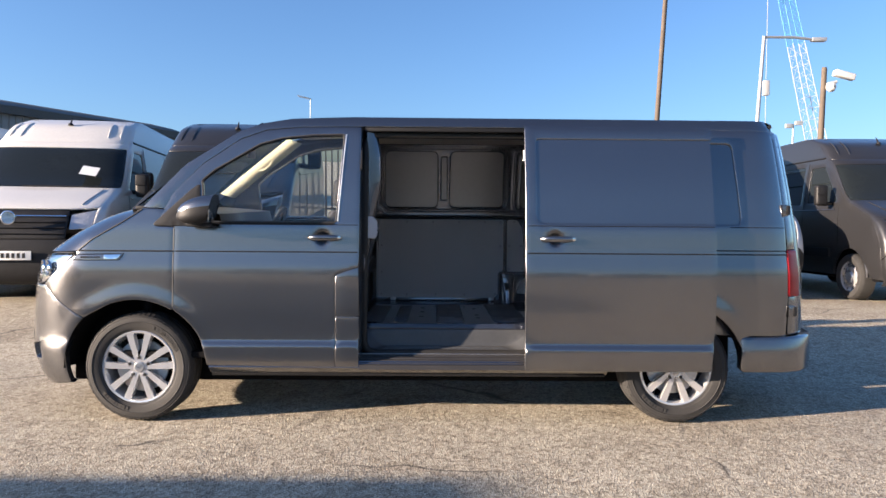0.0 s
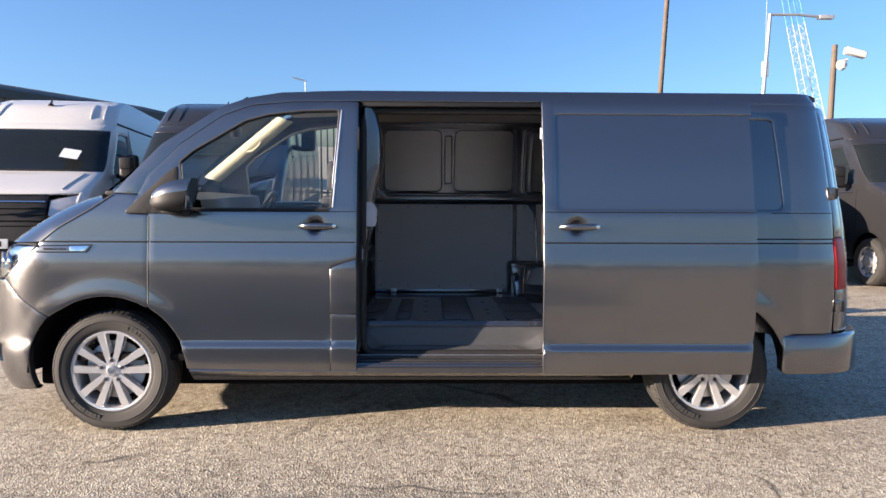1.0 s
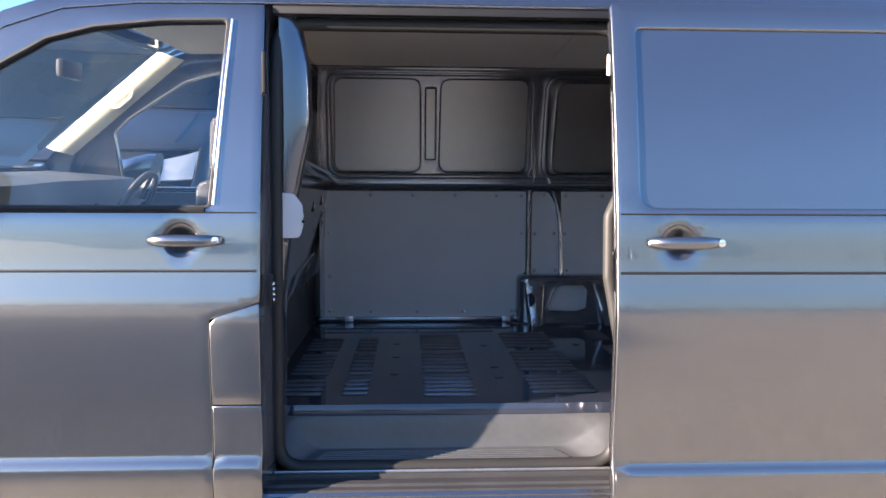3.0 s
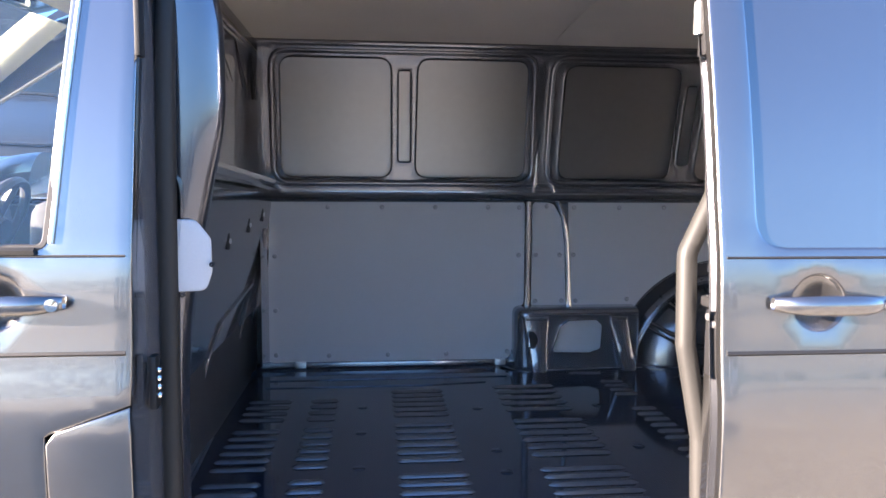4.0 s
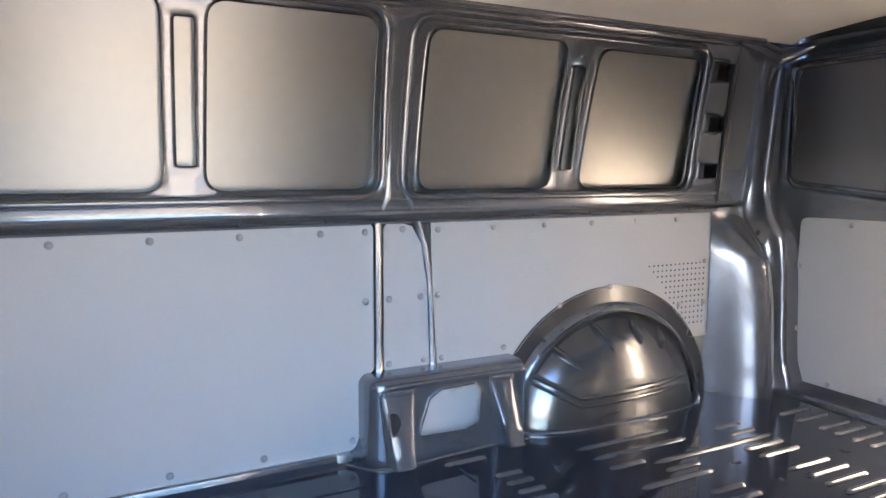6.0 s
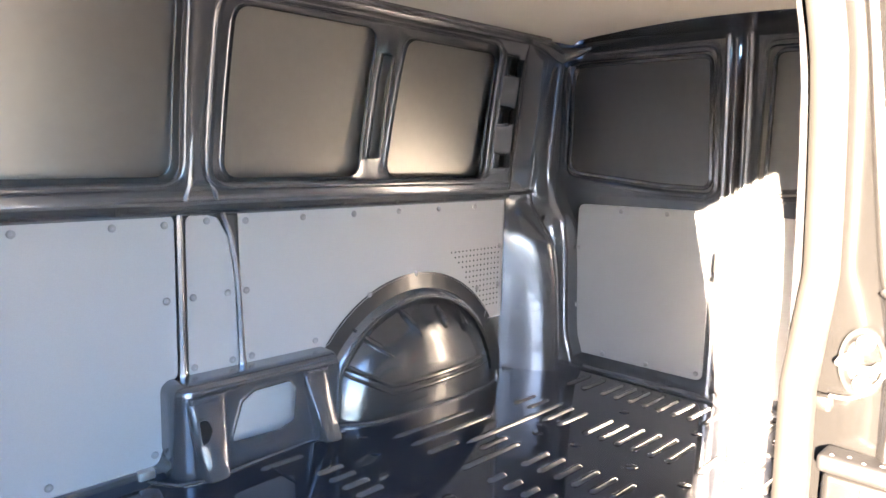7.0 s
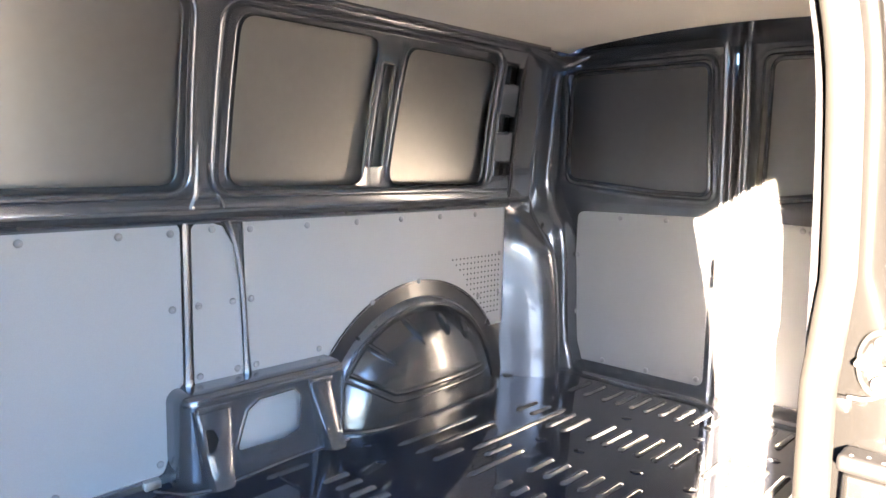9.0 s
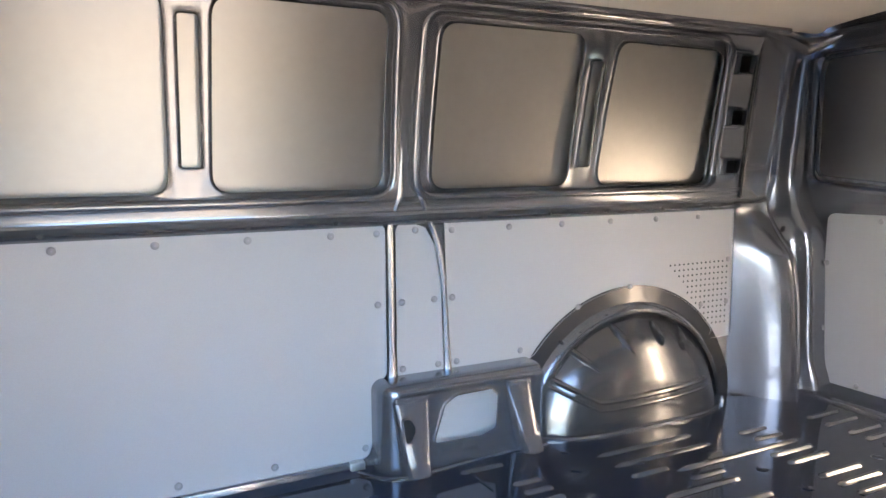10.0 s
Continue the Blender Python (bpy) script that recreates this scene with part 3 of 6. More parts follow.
    sheet("rear_quarter", QUARTER, fs, PAINT, van, [QPRESS], 0.04, 0.006, 0.02, fl, rows=CREASE, extra=rings(AXR))
    sheet("pressed_panel", [(u + (0.012 if u < 3 else -0.012) * -1, z + (-0.012 if z < 1.5 else 0.012)) for u, z in QPRESS], offset(fs, 0.012 * sd), PAINT, van, (), 0.08, 0, 0.0, fl)
    sheet("tail_lamp", rounded([(4.15, 0.82), (4.33, 0.82), (4.31, 1.10), (4.15, 1.10)], 0.012), offset(fs, -0.006 * sd), REDL, van, (), 0.05, 0.008, 0.03, fl, "red tail lamp")
    sheet("tail_corner", [(4.17, 1.115), (4.30, 1.115), (4.30, 1.86), (4.17, 1.86)], fs, PAINT, van, (), 0.06, 0.006, 0.02, fl)
    sheet("tail_corner", [(4.155, 0.575), (4.30, 0.575), (4.30, 0.81), (4.155, 0.81)], fs, PAINT, van, (), 0.06, 0.006, 0.02, fl)
    rd = sheet("rear_door", [(4.31, 0.575), (5.145, 0.575), (5.145, 1.86), (4.31, 1.86)], fs, PAINT, van, (), 0.07, 0.006, 0.02, fl)
    sheet("rear_bumper", rounded([(3.81, 0.352), (5.148, 0.345), (5.148, 0.542), (3.81, 0.542)], 0.01), tail_bump if sd > 0 else mirrored(tail_bump), PAINT, van, (), 0.05, 0.018, 0.07, fl)
    tb = tail_bump if sd > 0 else mirrored(tail_bump)
    part("bumper_ledge", grid_bm(lambda a, b: tuple(Vector(tb(3.82 + 1.32 * a, 0.544)).lerp(Vector(offset(fs, 0.05 * sd)(3.82 + 1.32 * a, 0.544)), b) + Vector((0, 0, 0.012 - 0.010 * (1 - b) ** 3))), 24, 5), PAINT, van)
    for zz in (0.72, 1.36):
        p = offset(fs, -0.012 * sd)(4.17, zz)
        part("hinge", box_bm(p[0] - 0.022, p[1] - 0.010, zz - 0.036, p[0] + 0.018, p[1] + 0.012, zz + 0.036, 0.006), PAINT, van, "rear door hinge")
        part("hinge_cap", box_bm(p[0] + 0.004, p[1] - 0.013 * sd - 0.003, zz - 0.030, p[0] + 0.026, p[1] - 0.002 * sd, zz + 0.030, 0.004), BLACK, van)
    part("swage_shade_line", tube_bm([offset(fs, -0.0005 * sd)(-0.36 + 0.0595 * i, 1.078) for i in range(11)], 0.005, 5), BLACK, van)
    wheel(AXF, sd)
    wheel(AXR, sd)
    # wheel housings
    for cx, r in ((AXF, 0.45), (AXR, 0.44)):
        bm = grid_bm(lambda a, b: (cx + r * math.cos(math.pi * a), -sd * (0.93 - (0.30 if cx < 1 else 0.14) * b), 0.34 + r * math.sin(math.pi * a)), 24, 3)
        part("wheel_housing", bm, DARKGAP, van)
        part("housing_wall", grid_bm(lambda a, b: (cx + 0.435 * (2 * a - 1), -sd * 0.64, 0.335 + (0.46 if cx < 1 else 0.24) * b), 2, 2), DARKGAP, van)

# swage groove on the doors: thin black bars stand in for its shade
for (a, b, f0, par) in ((0.25, 1.38, shell, van), (3.58, 4.14, shell, van)):
    part("swage_shade_line", tube_bm([offset(f0, -0.0005)(a + (b - a) * i / 12, 1.078) for i in range(13)], 0.0045, 5), BLACK, par)
    part("waist_shade_line", tube_bm([offset(f0, -0.0005)(a + 0.14 + (b - a - 0.14) * i / 12, 1.248) for i in range(13)], 0.0025, 5), BLACK, par)
    if a > 3:
        part("waist_shade_line", tube_bm([offset(f0, -0.0005)(a + (b - a) * i / 12, 1.102) for i in range(13)], 0.004, 5), BLACK, par)

# roof, windscreen, bonnet
RCEN = curve([0.75, 0.95, 1.3, 2.0, 3.6, 4.0, 4.14], [1.90, 1.945, 1.975, 1.988, 1.985, 1.965, 1.93])
REDG = curve([0.75, 0.95, 1.3, 4.0, 4.14], [1.892, 1.928, 1.944, 1.938, 1.925])
def roof_at(a, b):
    x = 0.76 + 3.44 * a
    t = 2 * b - 1
    q = min(1.0, max(0.0, x - 3.85) / 0.356)
    end = (1 - q ** (2 / 0.72)) ** (0.72 / 2) if t < 0 else (1 - q ** (2 / 0.42)) ** (0.42 / 2)
    z0, z1 = REDG(x), RCEN(x)
    return (x, t * WID(z0) * end, z0 + (z1 - z0) * (1 - abs(t) ** 2.6))


part("roof", grid_bm(roof_at, 60, 28), PAINT, van)


def screen(a, b):
    t = 2 * b - 1
    w0, w1 = 0.83, 0.72
    w = w0 + (w1 - w0) * a
    x = -0.03 + 0.77 * a - 0.12 * (1 - abs(t) ** 2.5) * (1 - 0.3 * a)
    return (x, w * t, 1.36 + 0.55 * a + 0.03 * math.sin(math.pi * a) + 0.012 * (1 - t * t))


ws = part("windscreen", grid_bm(screen, 12, 20), SCREENG, van, "clear front windscreen")
ws.visible_shadow = False
wsm = ws.modifiers.new("thickness", "SOLIDIFY")
wsm.thickness = 0.005
part("cowl", grid_bm(lambda a, b: (-0.06 + 0.16 * a - 0.10 * (1 - abs(2 * b - 1) ** 2.5), 0.86 * (2 * b - 1), 1.338 + 0.015 * a), 3, 20), BLACK, van)
BLINE = curve([-0.80, -0.55, -0.38, -0.235, -0.08, 0.035], [1.03, 1.055, 1.078, 1.172, 1.262, 1.342])


def bonnet(a, b):
    t = 2 * b - 1
    q = abs(t)
    front = Vector(shell(-1.545 + 1.165 * q, 1.068 + 0.010 * q ** 6))
    hinge = Vector((0.035 - 0.075 * (1 - q ** 2.5), shell(0.035, 1.342)[1] * q, 1.342 + 0.022 * (1 - q ** 4)))
    p = front.lerp(hinge, a)
    p.z = front.z + (hinge.z - front.z) * (1 - (1 - a) ** (1 + 0.9 * (1 - q ** 7)))
    xs = -0.38 + 0.415 * a
    side = Vector(shell(-0.38, 1.078)).lerp(Vector(shell(0.035, 1.342)), a)
    p += (Vector(shell(xs, BLINE(xs))) - side) * q ** 8
    return (p.x, math.copysign(p.y, t), p.z)


part("bonnet", grid_bm(bonnet, 24, 64), PAINT, van)
part("wiper", tube_bm([(0.02, -0.70, 1.375), (0.0, -0.4, 1.385), (-0.03, 0.0, 1.39)], 0.008, 5), BLACK, van)
part("underbody", box_bm(-0.50, -0.70, 0.22, 3.62, 0.70, 0.34, 0.02), DARKGAP, van)
part("cab_floor", box_bm(-0.2, -0.88, 0.40, 1.22, 0.88, 0.44, 0.01), DARKGAP, van)
part("firewall", box_bm(0.0, -0.82, 0.3, 0.06, 0.82, 1.33, 0.01), DARKGAP, van)

# ---- sliding door, open ----
SLIDE = Vector((1.03, -0.10, 0))
sdoor = new("sliding_door")
sdoor.parent = van
slid = lambda u, z: (u + SLIDE.x, -WID(z) - flare(u + 50, z) + SLIDE.y, z)
SD_OUT = rounded([(1.396, 0.362), (2.535, 0.362), (2.558, 0.62), (2.558, 1.262), (1.455, 1.262), (1.455, 1.80), (2.558, 1.80), (2.558, 1.868), (1.396, 1.868)], [0.012, 0.012, 0, 0, 0.06, 0.03, 0, 0.012, 0.012])
sheet("door_skin", SD_OUT, slid, PAINT, sdoor, [arc(1.571, 1.17, 0.054, 0, 345, 23)], 0.045, 0.006, 0.02, rows=CREASE)
sheet("pressed_panel", [(u + (-0.012 if u < 2 else 0.0), z + (-0.012 if z < 1.5 else 0.012)) for u, z in SPRESS], offset(slid, 0.009), PAINT, sdoor, (), 0.07, 0, 0)
handle(sdoor, 2.615 - SLIDE.x, 1.17, lambda u, z: slid(u - 0, z), 1).location = (SLIDE.x, 0, 0)
# Black bars draw the shade of the two pressed creases.
for zz, rr in ((1.082, 0.0045), (1.25, 0.0025)):
    part("crease_shade_line", tube_bm([offset(slid, -0.0005)(1.40 + 1.155 * i / 14, zz) for i in range(15)], rr, 5), BLACK, sdoor)
IN_OUT = rounded([(1.405, 0.375), (2.53, 0.375), (2.545, 0.62), (2.545, 1.855), (1.405, 1.855)], 0.03)
sheet("inner_panel", IN_OUT, offset(slid, 0.065), INPAINT, sdoor, (), 0.08, 0.01, 0.0, True)
def front_edge(a, b):
    """The door's leading end: hemmed skin, rubber step, deep inner flange."""
    z = 0.37 + 1.49 * a
    o, n = -WID(z) + SLIDE.y, JAMBY(z) - 0.022
    prof = [(2.430, o + 0.001), (2.4245, o + 0.006), (2.4245, o + 0.014), (2.433, o + 0.020), (2.436, o + 0.040), (2.450, o + 0.046), (2.456, (o + n) / 2 + 0.018), (2.462, n - 0.006), (2.468, n), (2.478, n + 0.002), (2.53, n), (2.57, n - 0.03), (2.60, o + 0.06)]
    k = min(int(b * 12 + 1e-6), 12)
    return (*prof[k], z)


part("front_edge", grid_bm(front_edge, 40, 12), PAINT, sdoor, "painted door end with a deep flange")
part("edge_rubber", tube_bm([(2.440, -WID(0.40 + 0.072 * i) + SLIDE.y + 0.031, 0.40 + 0.072 * i) for i in range(21)], 0.009, 8), SEALM, sdoor, "grey rubber edge strip")
roller = part("upper_bracket", box_bm(2.430, -0.905, 1.62, 2.458, -0.868, 1.75, 0.006), BLACK, sdoor, "black upper roller bracket")
part("bolt", lathe_bm([(0.013, 0.0), (0.012, -0.006), (0.006, -0.008), (0.001, -0.006)], 14, None, Matrix.Translation((2.456, -0.888, 1.603)) @ Matrix.Rotation(-math.pi / 2, 4, "Z")), STEEL, roller)
part("roller_pin", tube_bm([(2.425, -0.885, 1.66), (2.425, -0.885, 1.72)], 0.010, 10), STEEL, roller)
cplate = part("contact_plate", box_bm(2.436, -0.985, 1.02, 2.448, -0.930, 1.145, 0.008), BLACK, sdoor, "black contact plate")
for y, z in ((-0.945, 1.132), (-0.968, 1.122)):
    part("bolt", lathe_bm([(0.007, 0.0), (0.006, -0.004), (0.001, -0.005)], 10, None, Matrix.Translation((2.436, y, z)) @ Matrix.Rotation(-math.pi / 2, 4, "Z")), STEEL, cplate)
part("rear_edge", grid_bm(lambda a, b: tuple(Vector(offset(slid, 0.012 + 0.055 * b)(2.55, 0.37 + 1.49 * a))), 30, 3), INPAINT, sdoor)

# ---- load bay ----
FZ = 0.60
YIN = curve([0.5, 1.31, 1.364, 1.41, 1.60, 1.86, 1.91, 1.95], [0.80, 0.80, 0.773, 0.770, 0.754, 0.715, 0.70, 0.67])


def wall_r(x, z):
    return (x, YIN(z), z)


def wall_l(x, z):
    return (x, -YIN(z), z)


def back(f, d):
    """The surface f pushed d metres outwards, away from the load bay."""
    return lambda u, v: (lambda p: (p[0], p[1] + (d if p[1] > 0 else -d), p[2]))(f(u, v))


def lean(d):
    """The outer skin behind the window frames, which leans in more than they do."""
    return lambda u, v: (u, YIN(v) + d + 0.036 * (1.64 - v), v)


G1 = rounded([(1.405, 1.385), (2.478, 1.385), (2.475, 1.91), (1.405, 1.91)], 0.075, 7)
G2 = rounded([(2.535, 1.385), (3.70, 1.385), (3.715, 1.90), (2.55, 1.90)], 0.07, 7)
LADDER = [rounded([(3.72, 1.425), (3.825, 1.425), (3.825, 1.505), (3.72, 1.505)], 0.012), rounded([(3.72, 1.595), (3.825, 1.595), (3.825, 1.68), (3.72, 1.68)], 0.012), rounded([(3.72, 1.775), (3.825, 1.775), (3.825, 1.865), (3.72, 1.865)], 0.012)]


def grown(loop, d=0.014):
    """The loop pushed outwards by d, so that its rolled edge comes back to it."""
    lp = loop if area2(loop) > 0 else loop[::-1]
    out = []
    for i in range(len(lp)):
        t = (Vector(lp[(i + 1) % len(lp)]) - Vector(lp[i - 1])).normalized()
        out.append((lp[i][0] + t.y * d, lp[i][1] - t.x * d))
    return out


sheet("inner_side", [(1.30, 0.56), (3.98, 0.56), (3.98, 1.312), (1.30, 1.312)], wall_r, INPAINT, van, (), 0.08, 0, 0.01, True)
RAILP = [(0.804, 1.298), (0.797, 1.304), (0.785, 1.311), (0.7795, 1.321), (0.783, 1.331), (0.795, 1.339), (0.803, 1.348), (0.802, 1.357), (0.791, 1.363), (0.776, 1.369), (0.7685, 1.378), (0.7675, 1.388)]
part("waist_rail", grid_bm(lambda a, b: (1.33 + 2.54 * a, *RAILP[min(11, int(b * 11 + 1e-6))]), 40, 11), INPAINT, van, "rolled rail above the lining boards")
inner = sheet("inner_side", [(1.30, 1.362), (3.98, 1.362), (3.98, 1.945), (1.30, 1.945)], wall_r, INPAINT, van, [grown(G1), grown(G2), *LADDER], 0.04, 0.018, 0.03, True, label="painted inner side structure")
WINS = [[(1.435, 1.412), (1.882, 1.412), (1.880, 1.885), (1.441, 1.885)], [(1.985, 1.412), (2.442, 1.414), (2.445, 1.885), (1.994, 1.885)],
        [(2.590, 1.410), (3.074, 1.410), (3.104, 1.872), (2.608, 1.872)], [(3.186, 1.408), (3.675, 1.408), (3.692, 1.858), (3.232, 1.860)]]
SLOTS = [[(1.912, 1.475), (1.962, 1.475), (1.962, 1.84), (1.912, 1.84)], [(3.108, 1.468), (3.160, 1.468), (3.182, 1.80), (3.132, 1.80)]]
for gi, g in enumerate((G1, G2)):
    big = [(p[0] + (-0.02 if p[0] < sum(q[0] for q in g) / len(g) else 0.02), p[1] + (-0.015 if p[1] < 1.6 else 0.015)) for p in g]
    fr = sheet("window_frame", big, back(wall_r, 0.017), INPAINT, van, [grown(rounded(WINS[2 * gi], 0.05), 0.008), grown(rounded(WINS[2 * gi + 1], 0.05), 0.008), grown(rounded(SLOTS[gi], 0.010), 0.006)], 0.04, 0.008, 0.016, True)
    for wpts in (WINS[2 * gi], WINS[2 * gi + 1]):
        cx = sum(p[0] for p in wpts) / 4
        sheet("blank_panel", [(cx + (p[0] - cx) * 1.15, 1.65 + (p[1] - 1.65) * 1.12) for p in wpts], lean(0.031), PRESS, fr, (), 0.07, 0, 0.004, True, label="satin grey blanked window panel")
    sheet("mullion_back", [(p[0] + (-0.02 if i in (0, 3) else 0.02), p[1] + (-0.02 if i < 2 else 0.02)) for i, p in enumerate(SLOTS[gi])], back(wall_r, 0.028), PRESS, fr, (), 0.07, 0, 0.004, True)
for g in (G1, G2):
    part("frame_bead", tube_bm([Vector(wall_r(p[0], p[1])) + Vector((0, 0.001, 0)) for p in refine(g, 0.04)], 0.014, 10, True), INPAINT, van)
# Black sheet behind the ladder holes stands in for the shade inside.
part("cavity_shade_sheet", grid_bm(lambda a, b: (3.70 + 0.18 * a, YIN(1.4 + 0.47 * b) + 0.06, 1.40 + 0.47 * b), 1, 2), BLACK, van)
# rolled rails above and below the windows
for x0, x1, z, r in ((1.40, 3.9, 1.922, 0.012),):
    part("rail", tube_bm([Vector(wall_r(x0 + (x1 - x0) * i / 20, z)) for i in range(21)], r, 8, False, None, 1.0), INPAINT, van)
for i in range(10):
    for z in (1.322, 1.912):
        x = 1.60 + 0.235 * i
        if abs(x - 2.5) > 0.06:
            p = wall_r(x, z) if z > 1.5 else (x, 0.780, z)
            part("hole", lathe_bm([(0.007, -0.002), (0.001, -0.0025)], 10, None, Matrix.Translation((p[0], p[1] - 0.002, p[2]))), BLACK, van)

# lower lining boards with their fixings
ARCX, ARCZ, ARCR = 3.358, 0.55, 0.505
L1 = rounded([(1.36, 0.632), (2.39, 0.632), (2.412, 0.70), (2.412, 0.842), (2.452, 0.872), (2.452, 1.308), (1.385, 1.308)], [0.03, 0.03, 0, 0.03, 0.02, 0.02, 0.01])
L2 = rounded([(2.488, 0.856), (2.638, 0.856), (2.628, 1.12), (2.61, 1.24), (2.578, 1.296), (2.54, 1.308), (2.488, 1.308)], [0.02, 0.02, 0, 0, 0.01, 0.01, 0.03])
L3 = [(2.668, 0.856), (2.945, 0.856), *arc(ARCX, ARCZ, ARCR, 141, 38, 18), (3.74, 0.83), (3.845, 0.83), (3.845, 1.308), (2.645, 1.308), (2.652, 1.1)]
SCREWS = {0: [(1.62 + 0.225 * i, 1.285) for i in range(4)] + [(2.43, 1.285), (1.40, 1.08), (1.40, 0.85), (1.40, 0.66), (2.43, 1.08), (2.385, 0.66), (1.62, 0.655), (1.87, 0.655), (2.12, 0.655)],
          1: [(2.55, 1.29), (2.505, 1.08), (2.61, 1.08), (2.505, 0.88), (2.622, 0.88)],
          2: [(2.67 + 0.2 * i, 1.285) for i in range(6)] + [(2.67, 1.08), (2.685, 0.88), (2.915, 0.885), (3.14, 1.005), (3.36, 1.055), (3.70, 0.96), (3.83, 1.12), (3.83, 0.96)]}
screw = lathe_bm([(0.0105, 0.0), (0.0105, -0.003), (0.007, -0.0055), (0.001, -0.0062)], 12)
sme = bpy.data.meshes.new("screw")
screw.to_mesh(sme)
screw.free()
for i, (lin, lab) in enumerate(((L1, "large grey lining board"), (L2, "narrow grey lining board"), (L3, "grey lining board cut round the wheel arch"))):
    holes = []
    board = sheet("lining_board", lin, back(wall_r, -0.006), LINING, van, holes, 0.06, 0.002, 0.006, True, lab)
    for x, z in SCREWS[i]:
        link("screw", sme, SCREWM, board).location = (x, YIN(z) - 0.006, z)
    if i == 2:
        bm = bmesh.new()
        for r in range(12):
            for c in range(14):
                x = 3.545 + 0.0215 * c
                z = 1.115 - 0.021 * r
                if x < 3.545 + 0.017 * r or x > 3.835:
                    continue
                lathe_bm([(0.0042, 0.0), (0.0005, -0.0004)], 6, bm, Matrix.Translation((x, YIN(z) - 0.0068, z)))
        part("vent_field", bm, BLACK, board, "field of small punched vent holes")
# bead trims between the boards
part("bead", tube_bm([(2.47, 0.797, 0.855 + 0.45 * i / 8) for i in range(9)] + [(2.473, 0.795, 1.325), (2.482, 0.782, 1.355), (2.492, YIN(1.39) + 0.003, 1.39), (2.497, YIN(1.45) + 0.006, 1.45), (2.499, YIN(1.6) + 0.010, 1.60)], [0.017, 0.012] + [0.011] * 10 + [0.009, 0.006], 8), INPAINT, van)
part("bead", tube_bm([(2.653, 0.797, 0.855), (2.651, 0.797, 0.90), (2.648, 0.797, 1.0), (2.645, 0.797, 1.06), (2.641, 0.797, 1.12), (2.634, 0.797, 1.18), (2.622, 0.797, 1.24), (2.609, 0.797, 1.28), (2.592, 0.795, 1.318), (2.572, 0.782, 1.355), (2.557, YIN(1.39) + 0.003, 1.39), (2.549, YIN(1.45) + 0.006, 1.45), (2.546, YIN(1.6) + 0.010, 1.60)], [0.017, 0.012] + [0.011] * 9 + [0.009, 0.006], 8), INPAINT, van)
part("lower_rail", box_bm(1.33, 0.775, 0.60, 2.42, 0.80, 0.63, 0.01), INPAINT, van)
part("lower_step", grid_bm(lambda a, b: (1.30 + 1.10 * a, 0.79 - 0.05 * b, 0.625 - 0.024 * b ** 0.5), 8, 5), FLOORP, van)
for x in (1.48, 2.33):
    part("clip", box_bm(x, 0.766, 0.604, x + 0.045, 0.79, 0.632, 0.006), STEEL, van)

# box ahead of the wheel arch
boxp = new("arch_box")
boxp.parent = van
BOXR, TOPR = 0.055, 0.034


def box_path(s):
    """Plan of the box: round its front corner and along its face; place and outward normal."""
    if s < 0.12:
        return (2.405, 0.80 - 0.045 * s / 0.12), (-1.0, 0.0)
    if s < 0.35:
        t = (s - 0.12) / 0.23 * math.pi / 2
        return (2.405 + BOXR - BOXR * math.cos(t), 0.755 - BOXR * math.sin(t)), (-math.cos(t), -math.sin(t))
    return (2.46 + 0.475 * (s - 0.35) / 0.65, 0.70), (0.0, -1.0)


def box_shell(a, b):
    p, n = box_path(a)
    if b < 0.65:
        t = b / 0.65 * math.pi / 2
        k, z = TOPR * (1 - math.cos(t)), 0.828 + TOPR * math.sin(t)
        return (p[0] - n[0] * k, p[1] - n[1] * k, z)
    q = (b - 0.65) / 0.35
    y = p[1] - n[1] * TOPR
    return (p[0] - n[0] * TOPR, y + (0.802 - y) * q, 0.862)


part("top", grid_bm(box_shell, 48, 14), INPAINT, boxp)
part("corner", grid_bm(lambda a, b: (*box_path(0.355 * a)[0], 0.602 + 0.226 * b), 18, 6), INPAINT, boxp)
BOXF = [(2.462, 0.602), (2.93, 0.602), (2.93, 0.828), (2.462, 0.828)]
BOXH = rounded([(2.552, 0.672), (2.72, 0.668), (2.772, 0.685), (2.778, 0.79), (2.75, 0.818), (2.63, 0.815), (2.59, 0.79)], 0.02)
sheet("face", BOXF, lambda x, z: (x, 0.70 + 0.12 * (z - 0.832) * -0.1, z), INPAINT, boxp, [BOXH], 0.03, 0.005, 0.010, True)
sheet("recess_board", [(2.48, 0.62), (2.87, 0.62), (2.87, 0.845), (2.48, 0.845)], lambda x, z: (x, 0.735, z), LINING, boxp, (), 0.2, 0, 0.004, True)
part("aft_cheek", grid_bm(lambda a, b: (2.905 + 0.045 * b, 0.70 + 0.09 * b, 0.602 + 0.245 * a), 6, 4), INPAINT, boxp)
part("foot_bead", tube_bm([(2.35, 0.76, 0.605), (2.40, 0.69, 0.603), (2.47, 0.665, 0.603), (2.56, 0.675, 0.603), (2.80, 0.695, 0.603), (2.95, 0.685, 0.603)], 0.006, 6), INPAINT, boxp)


